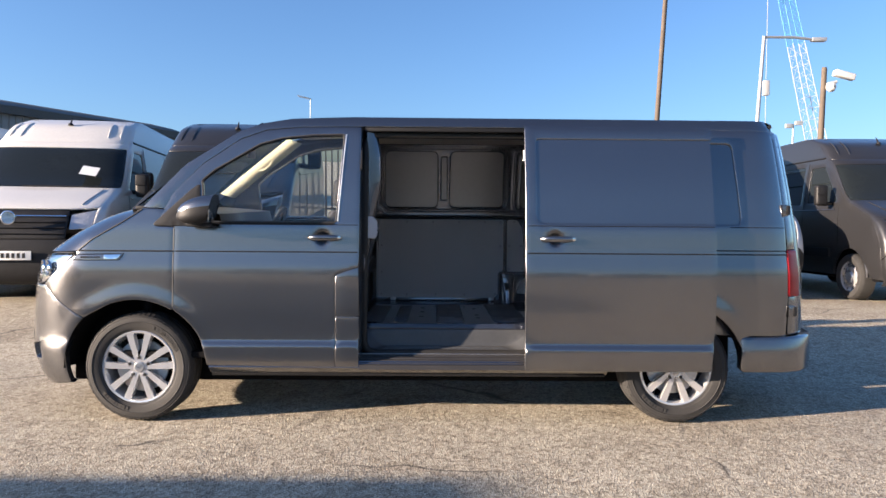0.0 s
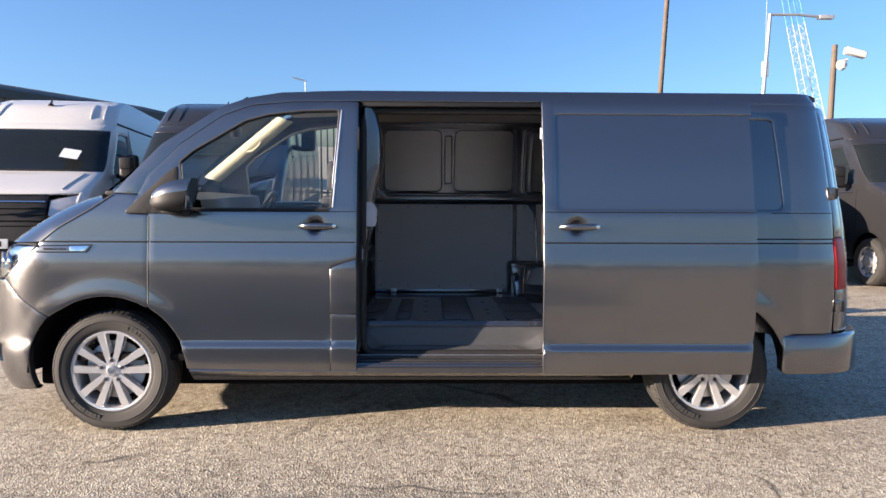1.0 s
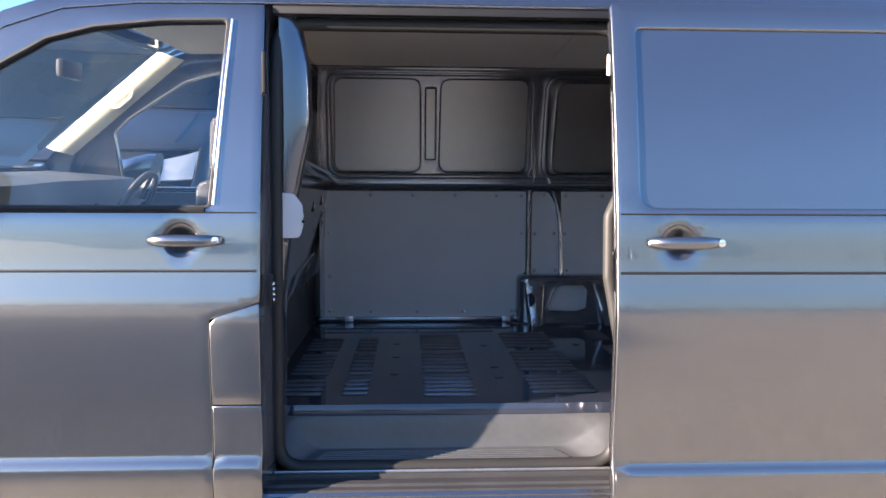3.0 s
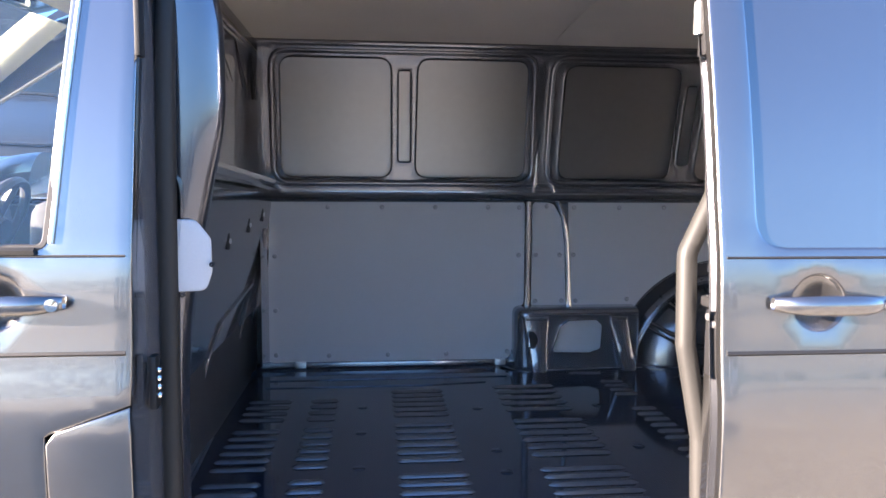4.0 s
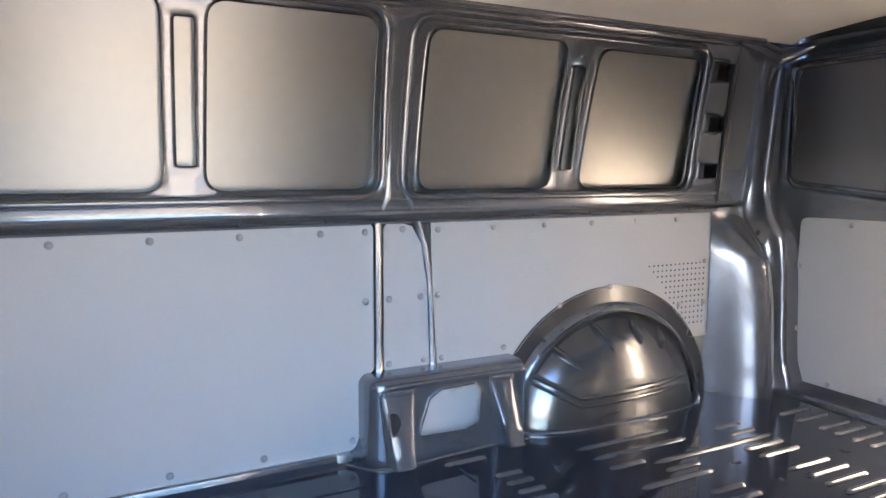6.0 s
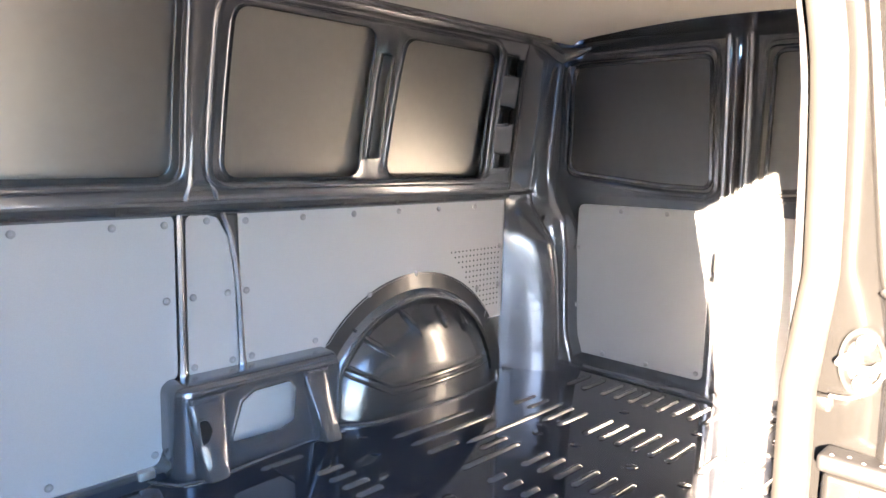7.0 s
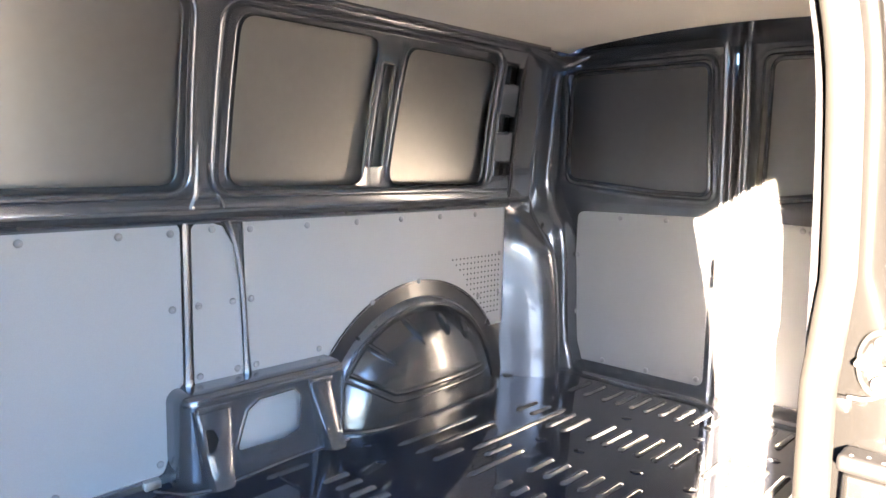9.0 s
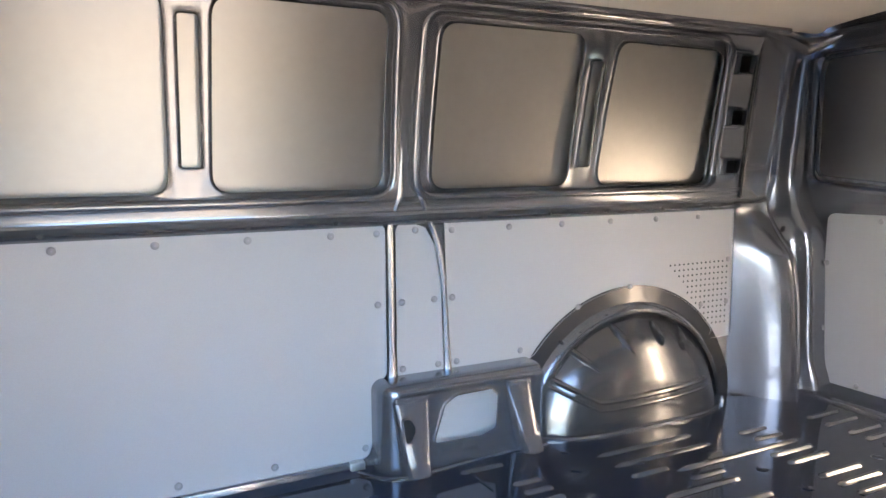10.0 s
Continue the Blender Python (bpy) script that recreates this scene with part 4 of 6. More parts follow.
def bracket(xt0, xt1, xb0, xb1, eye):
    """A folded plate that stands out from the face, wider at the top."""
    prof = ((0.0, 0.0), (0.02, 0.45), (0.07, 0.8), (0.16, 0.97), (0.5, 1.03), (0.84, 0.97), (0.93, 0.8), (0.98, 0.45), (1.0, 0.0))

    def f(a, b):
        i = min(int(b * 8 + 1e-6), 8)
        k, o = prof[i]
        x0, x1 = xb0 + (xt0 - xb0) * a, xb1 + (xt1 - xb1) * a
        out = 0.012 + 0.045 * (1 - a) ** 1.2
        return (x0 + (x1 - x0) * k, 0.704 - out * o, 0.602 + 0.213 * a)
    br = part("bracket", grid_bm(f, 10, 8), INPAINT, boxp)
    part("bracket_cap", box_bm(xt0 + 0.006, 0.682, 0.812, xt1 - 0.006, 0.705, 0.830, 0.005), INPAINT, br)
    for k in (0.25, 0.5, 0.75):
        part("weld_tab", box_bm(xt0 + (xt1 - xt0) * k - 0.008, 0.679, 0.814, xt0 + (xt1 - xt0) * k + 0.008, 0.69, 0.828, 0.003), INPAINT, br)
    if eye:
        ex, ez = xb0 * 0.45 + xt0 * 0.55 + 0.03, 0.735
        out = rounded([(ex - 0.016, ez - 0.034), (ex + 0.006, ez - 0.03), (ex + 0.024, ez), (ex + 0.008, ez + 0.033), (ex - 0.02, ez + 0.036)], 0.022, 6)
        part("lashing_ring", tube_bm([(q[0], 0.704 - 0.012 - 0.045 * ((0.815 - q[1]) / 0.213) ** 1.2 - 0.003, q[1]) for q in out], 0.0045, 6, True), INPAINT, br, "painted lashing ring")
        sheet("lashing_cup", out, lambda x, z: (x, 0.704 - 0.012 - 0.045 * (max(0.0, 0.815 - z) / 0.213) ** 1.2 - 0.0015, z), BLACK, br, (), 0.02, 0, 0, True)


bracket(2.432, 2.548, 2.458, 2.540, True)
bracket(2.80, 2.89, 2.848, 2.925, False)

# wheel arch dome, right and left


DOMED = curve([0.0, 0.10, 0.22, 0.38, 0.55, 0.75, 1.0], [0.0, 0.045, 0.08, 0.105, 0.118, 0.124, 0.126])


def dome(s):
    w = new("wheel_arch")
    w.parent = van

    def fl(a, b):
        an = math.pi * (0.02 + 0.97 * a)
        r = ARCR + 0.004 - 0.062 * b
        return (ARCX + r * math.cos(an), s * (0.792 - 0.008 * b), max(FZ, ARCZ + r * math.sin(an)))
    part("flange", grid_bm(fl, 48, 6), FLANGEM, w)
    def strip(a, b):
        an = math.pi * (0.05 + 0.90 * a)
        r = 0.452 - 0.030 * b
        return (ARCX + r * math.cos(an), s * (0.785 - 0.024 * math.sin(b * math.pi / 2)), max(FZ, ARCZ + r * math.sin(an)))
    rim = part("rim_strip", grid_bm(strip, 56, 5), INPAINT, w, "welded rim strip")
    for k in range(9):
        an = math.pi * (0.16 + 0.085 * k)
        part("weld", lathe_bm([(0.007, 0.0), (0.005, -0.002), (0.001, -0.0025)], 8, None, Matrix.Translation((ARCX + 0.437 * math.cos(an), s * 0.768, ARCZ + 0.437 * math.sin(an))) @ Matrix.Diagonal((1, s, 1, 1))), INPAINT, rim)
    part("rim_bead", tube_bm([(ARCX + 0.421 * math.cos(math.pi * k / 40), s * 0.760, max(FZ, ARCZ + 0.421 * math.sin(math.pi * k / 40))) for k in range(2, 39)], 0.006, 8), ARCHM, w)

    def dm(a, b):
        an = math.pi * (0.035 + 0.93 * a)
        r = 0.420 * (1 - b)
        c, sn = math.cos(an), math.sin(an)
        return (ARCX + r * c, s * (0.785 - DOMED(b)), max(FZ, ARCZ + r * sn))
    part("dome", grid_bm(dm, 64, 40), ARCHM, w)

    def on(x, z, lift=0.0):
        r = min(0.427, math.hypot(x - ARCX, z - ARCZ))
        return (x, s * (0.785 - DOMED(1 - r / 0.428) - lift), z)
    for dz, rr in ((0.0, 0.010), (-0.028, 0.007)):
        pts = [on(2.985 + 0.02 * k, 0.80 + dz - 0.0045 * 20 * min(1, k / 8) * (1.0 if k < 8 else 1.0), 0.001) for k in range(9)]
        pts += [on(3.15 + 0.035 * k, 0.708 + dz + 0.0008 * k, 0.001) for k in range(1, 16)]
        part("pressed_line", tube_bm(pts, [0.002] + [rr] * (len(pts) - 2) + [0.002], 8), ARCHM, w)
    for x0, z0, x1, z1 in ((3.06, 0.90, 3.17, 0.80), (3.25, 0.945, 3.30, 0.85), (3.42, 0.94, 3.43, 0.86), (3.55, 0.90, 3.535, 0.83)):
        pts = [on(x0 + (x1 - x0) * k / 6, z0 + (z1 - z0) * k / 6, 0.001) for k in range(7)]
        part("pressed_rib", tube_bm(pts, [0.003, 0.010, 0.012, 0.012, 0.012, 0.010, 0.003], 8), ARCHM, w)
    part("base_bead", tube_bm([(ARCX - 0.43 + 0.86 * k / 24, s * (0.655 + 0.11 * abs(k / 12 - 1) ** 5), FZ + 0.004) for k in range(25)], 0.008, 6), INPAINT, w)
    return w


dome(1)
dome(-1)

# D pillar: a rounded column with a waist


RIDGE = curve([0.5, 0.62, 0.92, 1.13, 1.21, 1.30, 1.36, 1.44, 1.68, 1.86, 1.95], [0.60, 0.603, 0.619, 0.653, 0.712, 0.772, 0.778, 0.765, 0.733, 0.712, 0.69])
DEDGE = curve([0.5, 0.65, 0.72, 1.07, 1.20, 1.31, 1.42, 1.56, 1.80, 1.95], [0.60, 0.625, 0.650, 0.672, 0.690, 0.748, 0.776, 0.764, 0.745, 0.72])


def pillar(s):
    """The rear pillar: a flat shoulder above the waist, a rounded column below it, then the channel of the door seal."""
    def f(a, b):
        z = 0.555 + 1.39 * a
        y0, yr, ye = YIN(z), RIDGE(z), DEDGE(z)
        yr = min(yr, y0 + 0.012)
        prof = [(3.842, y0 + 0.012), (3.852, y0 - 0.004), (3.885, y0 + (yr - y0) * 0.22 - 0.006), (3.93, y0 + (yr - y0) * 0.62 - 0.006), (3.975, y0 + (yr - y0) * 0.92 - 0.004), (4.008, yr), (4.022, yr + 0.003),
                (4.030, yr + 0.016), (4.036, yr + 0.05), (4.055, max(yr, ye) + 0.075), (4.09, max(yr, ye) + 0.075), (4.118, ye + 0.05), (4.128, ye + 0.012), (4.138, ye), (4.155, ye - 0.006), (4.20, ye - 0.02)]
        i = min(int(b * 15 + 1e-6), 15)
        return (prof[i][0], s * prof[i][1], z)
    ob = part("rear_pillar", grid_bm(f, 48, 15), INPAINT, van, "painted rear pillar with a pressed waist")
    m = ob.modifiers.new("smooth", "SUBSURF")
    m.levels = m.render_levels = 1
    part("pillar_bead", tube_bm([(4.0, s * (RIDGE(0.60 + 0.032 * k) - 0.001), 0.60 + 0.032 * k) for k in range(40)], 0.006, 6), INPAINT, ob)
    part("seam_line", tube_bm([(3.853, s * (YIN(0.84 + 0.026 * k) - 0.006), 0.84 + 0.026 * k) for k in range(40)], 0.004, 5), SEALM, ob)


pillar(1)
for z, y in ((1.06, 0.665), (1.22, 0.72), (0.86, 0.645)):
    part("plug", lathe_bm([(0.013, 0.0), (0.012, -0.004), (0.001, -0.006)], 12, None, Matrix.Translation((4.10, y + 0.055, z))), BLACK, van)
# rounded corner between roof rail, rear pillar and header
part("roof_corner", tube_bm([(3.80, 0.655, 1.922), (3.92, 0.668, 1.912), (3.99, 0.675, 1.893), (4.03, 0.665, 1.886), (4.06, 0.62, 1.898), (4.075, 0.56, 1.915)], [0.014, 0.026, 0.034, 0.034, 0.022, 0.008], 12), INPAINT, van)
part("pillar_base", tube_bm([(3.85, 0.77, FZ), (4.0, 0.70, FZ), (4.17, 0.68, FZ)], 0.008, 6), INPAINT, van)

# rear doors from inside
RB = lambda y, z: (4.20 - 0.10 * max(0, z - 1.35) ** 1.5, y, z)
for s in (1, -1):
    rdi = new("rear_door_inner")
    rdi.parent = van
    m = (lambda p: [(s * a, b) for a, b in p])
    k = 1.0 if s > 0 else 0.62
    wo = m(rounded([(0.068, 1.352), (0.30 * k, 1.356), (0.755 * k, 1.395), (0.725 * k, 1.885), (0.085, 1.888)], [0.05, 0, 0.06, 0.06, 0.05]))
    ye = 0.80 if s > 0 else 0.50
    sheet("frame", m(rounded([(0.022, 0.575), (ye, 0.575), (ye, 1.93), (0.022, 1.93)], 0.01)), RB, INPAINT, rdi, [wo], 0.05, 0.012, 0.03, s > 0)
    w2 = m(rounded([(0.098, 1.380), (0.30 * k, 1.384), (0.728 * k, 1.422), (0.700 * k, 1.862), (0.112, 1.866)], [0.04, 0, 0.05, 0.05, 0.04]))
    sheet("blank_panel", m([(0.05, 1.34), (0.77 * k, 1.34), (0.75 * k, 1.90), (0.05, 1.90)]), lambda y, z: (RB(y, z)[0] + 0.022, y, z), PRESS, rdi, (), 0.08, 0, 0.004, s > 0)
    part("panel_bead", tube_bm([Vector(RB(*p)) + Vector((0.014, 0, 0)) for p in w2], 0.009, 6, True), INPAINT, rdi)
    part("outer_bead", tube_bm([Vector(RB(*p)) + Vector((-0.004, 0, 0)) for p in wo], 0.012, 6, True), INPAINT, rdi)
    lo = m(rounded([(0.07, 0.645), (0.64 * k, 0.645), (0.66 * k, 0.70), (0.655 * k, 1.285), (0.075, 1.295)], 0.03))
    bd = sheet("lining_board", lo, lambda y, z: (4.192, y, z), LINING, rdi, (), 0.08, 0.002, 0.006, s > 0, "grey rear door lining board")
    for q in ((0.25, 1.275), (0.45, 1.27), (0.09, 1.28), (0.09, 0.67), (0.3, 0.66), (0.5, 0.66), (0.645, 1.1), (0.645, 0.85)):
        o = link("screw", sme, SCREWM, bd)
        o.matrix_basis = pose(4.187, s * q[0] * (k if q[0] > 0.4 else 1), q[1], 0, 0, -90)
    part("edge_bead", tube_bm([(4.185 - 0.10 * max(0, z - 1.35) ** 1.5, s * 0.04, z) for z in [0.58 + 0.054 * i for i in range(26)]], 0.012, 8), INPAINT, rdi)
    part("outer_edge", tube_bm([(4.18 - 0.10 * max(0, z - 1.35) ** 1.5, s * (DEDGE(z) + 0.03 if s > 0 else 0.44), z) for z in [0.58 + 0.054 * i for i in range(26)]], 0.016, 8), RUBBER, rdi, "black door seal")
part("rear_header", grid_bm(lambda a, b: (4.0 + 0.2 * a, -0.50 + 1.16 * b, 1.955 - 0.07 * a ** 1.5 + 0.012 * math.sin(math.pi * b)), 6, 12), INPAINT, van)
for z0, z1 in ((1.075, 1.168),):
    part("door_bolt", box_bm(4.165, 0.008, z0, 4.185, 0.046, z1, 0.006), STEEL, van, "bright rear door lock")
part("rear_sill", box_bm(4.10, -0.5, 0.58, 4.21, 0.72, 0.612, 0.012), INPAINT, van)

# headliner
part("headliner", grid_bm(lambda a, b: (1.30 + 2.78 * a, -0.66 + 1.32 * b, 1.933 + 0.033 * math.sin(math.pi * b) ** 0.6), 20, 24), HEADL, van, "pale felt headliner")
for s in (1, -1):
    part("roof_rail", box_bm(1.32, s * 0.635, 1.918, 3.92, s * 0.685, 1.94, 0.01), INPAINT, van)
part("seam", tube_bm([(2.52, -0.6 + 0.06 * i, 1.930 + 0.033 * math.sin(math.pi * i / 20) ** 0.6) for i in range(21)], 0.003, 4), HEADL, van)

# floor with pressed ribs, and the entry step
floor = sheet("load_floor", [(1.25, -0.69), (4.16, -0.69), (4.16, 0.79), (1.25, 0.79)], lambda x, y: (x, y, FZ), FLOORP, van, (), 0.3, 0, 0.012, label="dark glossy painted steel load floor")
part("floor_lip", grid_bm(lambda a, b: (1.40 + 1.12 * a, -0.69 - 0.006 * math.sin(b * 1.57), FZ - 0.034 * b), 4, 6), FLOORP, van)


def rib_mesh(ln, wd=0.0125, h=0.008):
    bm = bmesh.new()

    def f(a, b):
        x = -ln / 2 + ln * a
        e = min(1.0, min(a, 1 - a) * ln / wd)
        w = wd * math.sqrt(max(0.02, 1 - (1 - e) ** 2))
        return (x, w * (2 * b - 1), h * (1 - abs(2 * b - 1) ** 3) * min(1, e * 1.2))
    grid_bm(f, 16, 6, bm)
    me = bpy.data.meshes.new("floor_rib")
    bm.to_mesh(me)
    bm.free()
    return me


def ribs(x0, x1, ys):
    me = rib_mesh(x1 - x0)
    for k, y in enumerate(ys):
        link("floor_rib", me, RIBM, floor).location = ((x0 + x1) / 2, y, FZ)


def run(y, n, d=0.0575):
    return [y - d * i for i in range(n)]


ribs(1.365, 1.52, run(0.325, 4, 0.066) + run(0.012, 6, 0.06) + run(-0.392, 4))
ribs(1.585, 1.685, run(0.325, 4, 0.066) + run(0.02, 6, 0.06) + run(-0.385, 4))
ribs(1.873, 2.07, run(0.42, 6, 0.0545) + run(0.043, 6, 0.06) + run(-0.368, 5, 0.053))
ribs(2.262, 2.507, run(0.455, 5, 0.07) + run(0.053, 6, 0.059) + run(-0.352, 5, 0.05))
ribs(2.706, 2.80, run(0.50, 4) + run(0.15, 6) + run(-0.235, 6))
ribs(2.61, 2.755, [0.63])
ribs(3.02, 3.097, run(0.145, 6) + run(-0.235, 6))
ribs(3.17, 3.305, [0.306, 0.145, 0.0875, 0.03, -0.0275, -0.085, -0.1425] + run(-0.225, 6))
ribs(3.172, 3.703, [0.362])
ribs(3.022, 3.303, [0.25])
ribs(3.03, 3.42, [0.545, 0.465])
ribs(3.03, 3.17, [0.39])
ribs(3.50, 3.69, [0.31, 0.251] + run(0.151, 6) + run(-0.235, 6))
ribs(3.56, 3.69, [0.42, 0.48])
ribs(3.88, 4.05, [0.47, 0.40] + run(0.318, 13) + run(-0.46, 2))
for x, y in ((1.77, 0.24), (1.77, -0.02), (1.77, -0.30), (2.17, 0.20), (2.17, -0.20), (2.17, -0.36), (2.60, 0.2), (2.60, -0.2), (3.40, 0.26), (3.40, -0.08), (3.41, 0.12), (3.78, 0.16), (3.78, -0.1), (3.78, -0.34), (3.12, 0.46), (2.92, 0.5), (2.88, 0.16), (3.40, -0.24), (2.97, 0.62)):
    part("dimple", lathe_bm([(0.020, 0.0015), (0.016, -0.0012), (0.009, -0.002), (0.001, -0.0022)], 14, None, Matrix.Translation((x, y, FZ + 0.001)) @ Matrix.Rotation(-math.pi / 2, 4, "X")), FLOORP, floor)
part("floor_crease", tube_bm([(1.40, 0.50, FZ), (2.0, 0.50, FZ), (2.25, 0.53, FZ)], 0.004, 5), FLOORP, floor)
part("floor_crease", tube_bm([(1.40, 0.60, FZ), (2.35, 0.61, FZ)], 0.004, 5), FLOORP, floor)
part("floor_crease", tube_bm([(2.64, 0.66, FZ), (2.64, 0.50, FZ)], 0.004, 5), FLOORP, floor)
STEPZ = 0.455


def tray(a, b):
    """A shallow pressed tray with sloping ends, wider towards the sill."""
    y = -0.695 - 0.087 * b
    w = min(1.0, b / 0.26)
    w = w * w * (3 - 2 * w)
    edge, low = 0.566 - 0.118 * b, 0.564 - 0.096 * w - 0.034 * b
    x0, x1, i0, i1 = 1.412, 2.505, 1.565 - 0.10 * b, 2.295 + 0.12 * b
    if a < 0.25:
        t = a / 0.25
        x, k = x0 + (i0 - x0) * t, t
    elif a > 0.75:
        t = (1 - a) / 0.25
        x, k = x1 + (i1 - x1) * t, t
    else:
        x, k = i0 + (i1 - i0) * (a - 0.25) / 0.5, 1.0
    k = k * k * (3 - 2 * k)
    return (x, y, edge + (min(low, edge) - edge) * k)


part("entry_step", grid_bm(tray, 64, 36), STEPM, van, "grey entry step behind the sill")
for i in range(6):
    b = 0.42 + 0.095 * i
    part("step_rib", tube_bm([Vector(tray(0.27 + 0.46 * k / 6, b)) + Vector((0, 0, 0.0005)) for k in range(7)], 0.003, 5), STEPM, van)
SILLP = [(-0.782, 0.418), (-0.800, 0.420), (-0.828, 0.417), (-0.831, 0.402), (-0.858, 0.400), (-0.861, 0.411), (-0.879, 0.407), (-0.882, 0.399), (-0.899, 0.396), (-0.902, 0.387), (-0.919, 0.384), (-0.922, 0.376), (-0.941, 0.371), (-0.945, 0.345)]
part("sill_step", grid_bm(lambda a, b: (1.392 + 1.13 * a, *SILLP[min(13, int(b * 13 + 1e-6))]), 4, 13), SILLM, van, "black ribbed plastic sill step", smooth=False)
part("sill_rib", tube_bm([(1.40, -0.815, 0.421), (2.51, -0.815, 0.421)], 0.004, 6), STEEL, van, "thin bright sill strip")

# opening: door seal, pillar faces, roof rail
SEAL = curve([0.4, 1.3, 1.6, 1.75, 1.85], [-0.777, -0.765, -0.752, -0.726, -0.70])
so = rounded([(1.408, 0.425), (2.49, 0.425), (2.515, 0.60), (2.508, 0.84), (2.470, 1.04), (2.468, 1.235), (2.526, 1.36), (2.52, 1.835), (1.412, 1.835)], [0.09, 0.09, 0.1, 0.12, 0.07, 0.05, 0.05, 0.09, 0.09], 7)
part("door_seal", tube_bm([(p[0], SEAL(p[1]) - 0.008, p[1]) for p in refine(so, 0.04)], 0.021, 10, True), SEALM, van, "soft grey rubber door seal")


def jamb(x_in, x_out, z0, z1, name, mat, y_in, parent=van, n=30):
    part(name, grid_bm(lambda a, b: (x_in + (x_out - x_in) * b, (SEAL(z0 + (z1 - z0) * a) + 0.012) * (1 - b) - (WID(z0 + (z1 - z0) * a) - y_in) * b, z0 + (z1 - z0) * a), n, 6), mat, parent)


jamb(1.40, 1.388, 0.36, 1.87, "front_jamb", INPAINT, 0.012)


def rear_jamb(a, b):
    """The pillar face behind the opening: inner flange, gutter line, rounded outer corner, then the skin under the open door."""
    z = 0.36 + 1.51 * a
    i, o, w = SEAL(z) + 0.012, JAMBY(z), -WID(z) + 0.004
    prof = [(2.548, i), (2.540, i + (o - i) * 0.25), (2.533, i + (o - i) * 0.58), (2.530, i + (o - i) * 0.70), (2.524, i + (o - i) * 0.735), (2.521, i + (o - i) * 0.78), (2.527, i + (o - i) * 0.82), (2.524, i + (o - i) * 0.88), (2.512, o + 0.008),
            (2.508, o), (2.512, o - 0.007), (2.525, o - 0.014), (2.555, (o + w) / 2 - 0.006), (2.61, w)]
    k = min(int(b * 13 + 1e-6), 13)
    return (*prof[k], z)


part("rear_jamb", grid_bm(rear_jamb, 60, 13), PAINT, van, "painted pillar face behind the door opening")
part("head_jamb", grid_bm(lambda a, b: (1.39 + 1.10 * a, -(0.62 + 0.165 * b), 1.885 - 0.035 * math.sin(b * math.pi) + 0.0 * a), 4, 8), INPAINT, van)
part("slide_rail", box_bm(1.41, -0.775, 1.852, 2.46, -0.735, 1.878, 0.004), BLACK, van, "black upper slide rail")
part("lower_track", box_bm(1.41, -0.93, 0.345, 2.46, -0.80, 0.36, 0.003), BLACK, van)
part("jamb_contact", box_bm(1.402, -0.885, 0.96, 1.416, -0.855, 1.06, 0.004), BLACK, van, "black electrical contact block")
for i in range(4):
    part("pin", lathe_bm([(0.006, 0), (0.005, -0.005), (0.001, -0.006)], 8, None, Matrix.Translation((1.417, -0.872, 0.985 + 0.016 * i)) @ Matrix.Rotation(math.pi / 2, 4, "Z")), CHROME, van)
part("striker", box_bm(1.394, -0.88, 1.60, 1.404, -0.85, 1.72, 0.003), BLACK, van)
# rear jamb: striker in its dish, waist ledge, shelf and lower cover
jx = 2.528
plate = part("striker_plate", lathe_bm([(0.034, 0.0), (0.034, -0.003), (0.028, -0.003), (0.024, 0.004), (0.001, 0.006)], 28, None, Matrix.Translation((jx - 0.004, -0.826, 1.262)) @ Matrix.Rotation(-math.pi / 2, 4, "Z") @ Matrix.Diagonal((0.75, 1, 1.25, 1))), PAINT, van, "oval striker plate")
for z in (1.287, 1.238):
    part("bolt", lathe_bm([(0.010, 0.0), (0.010, -0.005), (0.006, -0.008), (0.004, -0.005), (0.001, -0.005)], 12, None, Matrix.Translation((jx - 0.008, -0.829, z)) @ Matrix.Rotation(-math.pi / 2, 4, "Z")), STEEL, plate)
part("striker_loop", tube_bm([(jx, -0.806, 1.264), (jx - 0.028, -0.808, 1.263), (jx - 0.031, -0.815, 1.262), (jx - 0.031, -0.836, 1.260), (jx - 0.026, -0.842, 1.260), (jx, -0.843, 1.260)], 0.0055, 8), STEEL, plate, "steel striker loop")
part("plate_groove", tube_bm([(jx - 0.006, -0.795 - 0.062 * k / 12, 1.214 + 0.055 * (k / 12) ** 3) for k in range(13)], 0.0025, 5), STEEL, van)
part("waist_ledge", tube_bm([(2.512, -0.842, 1.352), (2.506, -0.864, 1.338), (2.50, -0.880, 1.322), (2.498, -0.887, 1.30), (2.50, -0.884, 1.282)], [0.005, 0.008, 0.009, 0.008, 0.005], 10), BLACK, van, "black moulding under the window line")
part("edge_strip", tube_bm([(2.500, -0.889, 1.286), (2.498, -0.896, 1.25), (2.498, -0.898, 1.20), (2.499, -0.894, 1.182), (2.503, -0.884, 1.172)], 0.005, 8), PAINT, van, "bright edge strip")
part("rail_end", box_bm(2.505, -0.892, 1.175, 2.522, -0.868, 1.288, 0.004), BLACK, van)
part("bump_stop", box_bm(jx - 0.018, -0.80, 1.196, jx, -0.778, 1.214, 0.004), PAINT, van)
part("jamb_shelf", box_bm(2.490, -0.894, 1.128, 2.535, -0.795, 1.150, 0.007, 3), BLACK, van, "black plastic shelf on the pillar")
for k in range(5):
    part("shelf_stud", lathe_bm([(0.003, 0.0), (0.0005, -0.002)], 6, None, Matrix.Translation((2.498 + 0.008 * (k % 2), -0.81 - 0.017 * k, 1.150)) @ Matrix.Rotation(-math.pi / 2, 4, "X")), STEEL, van)
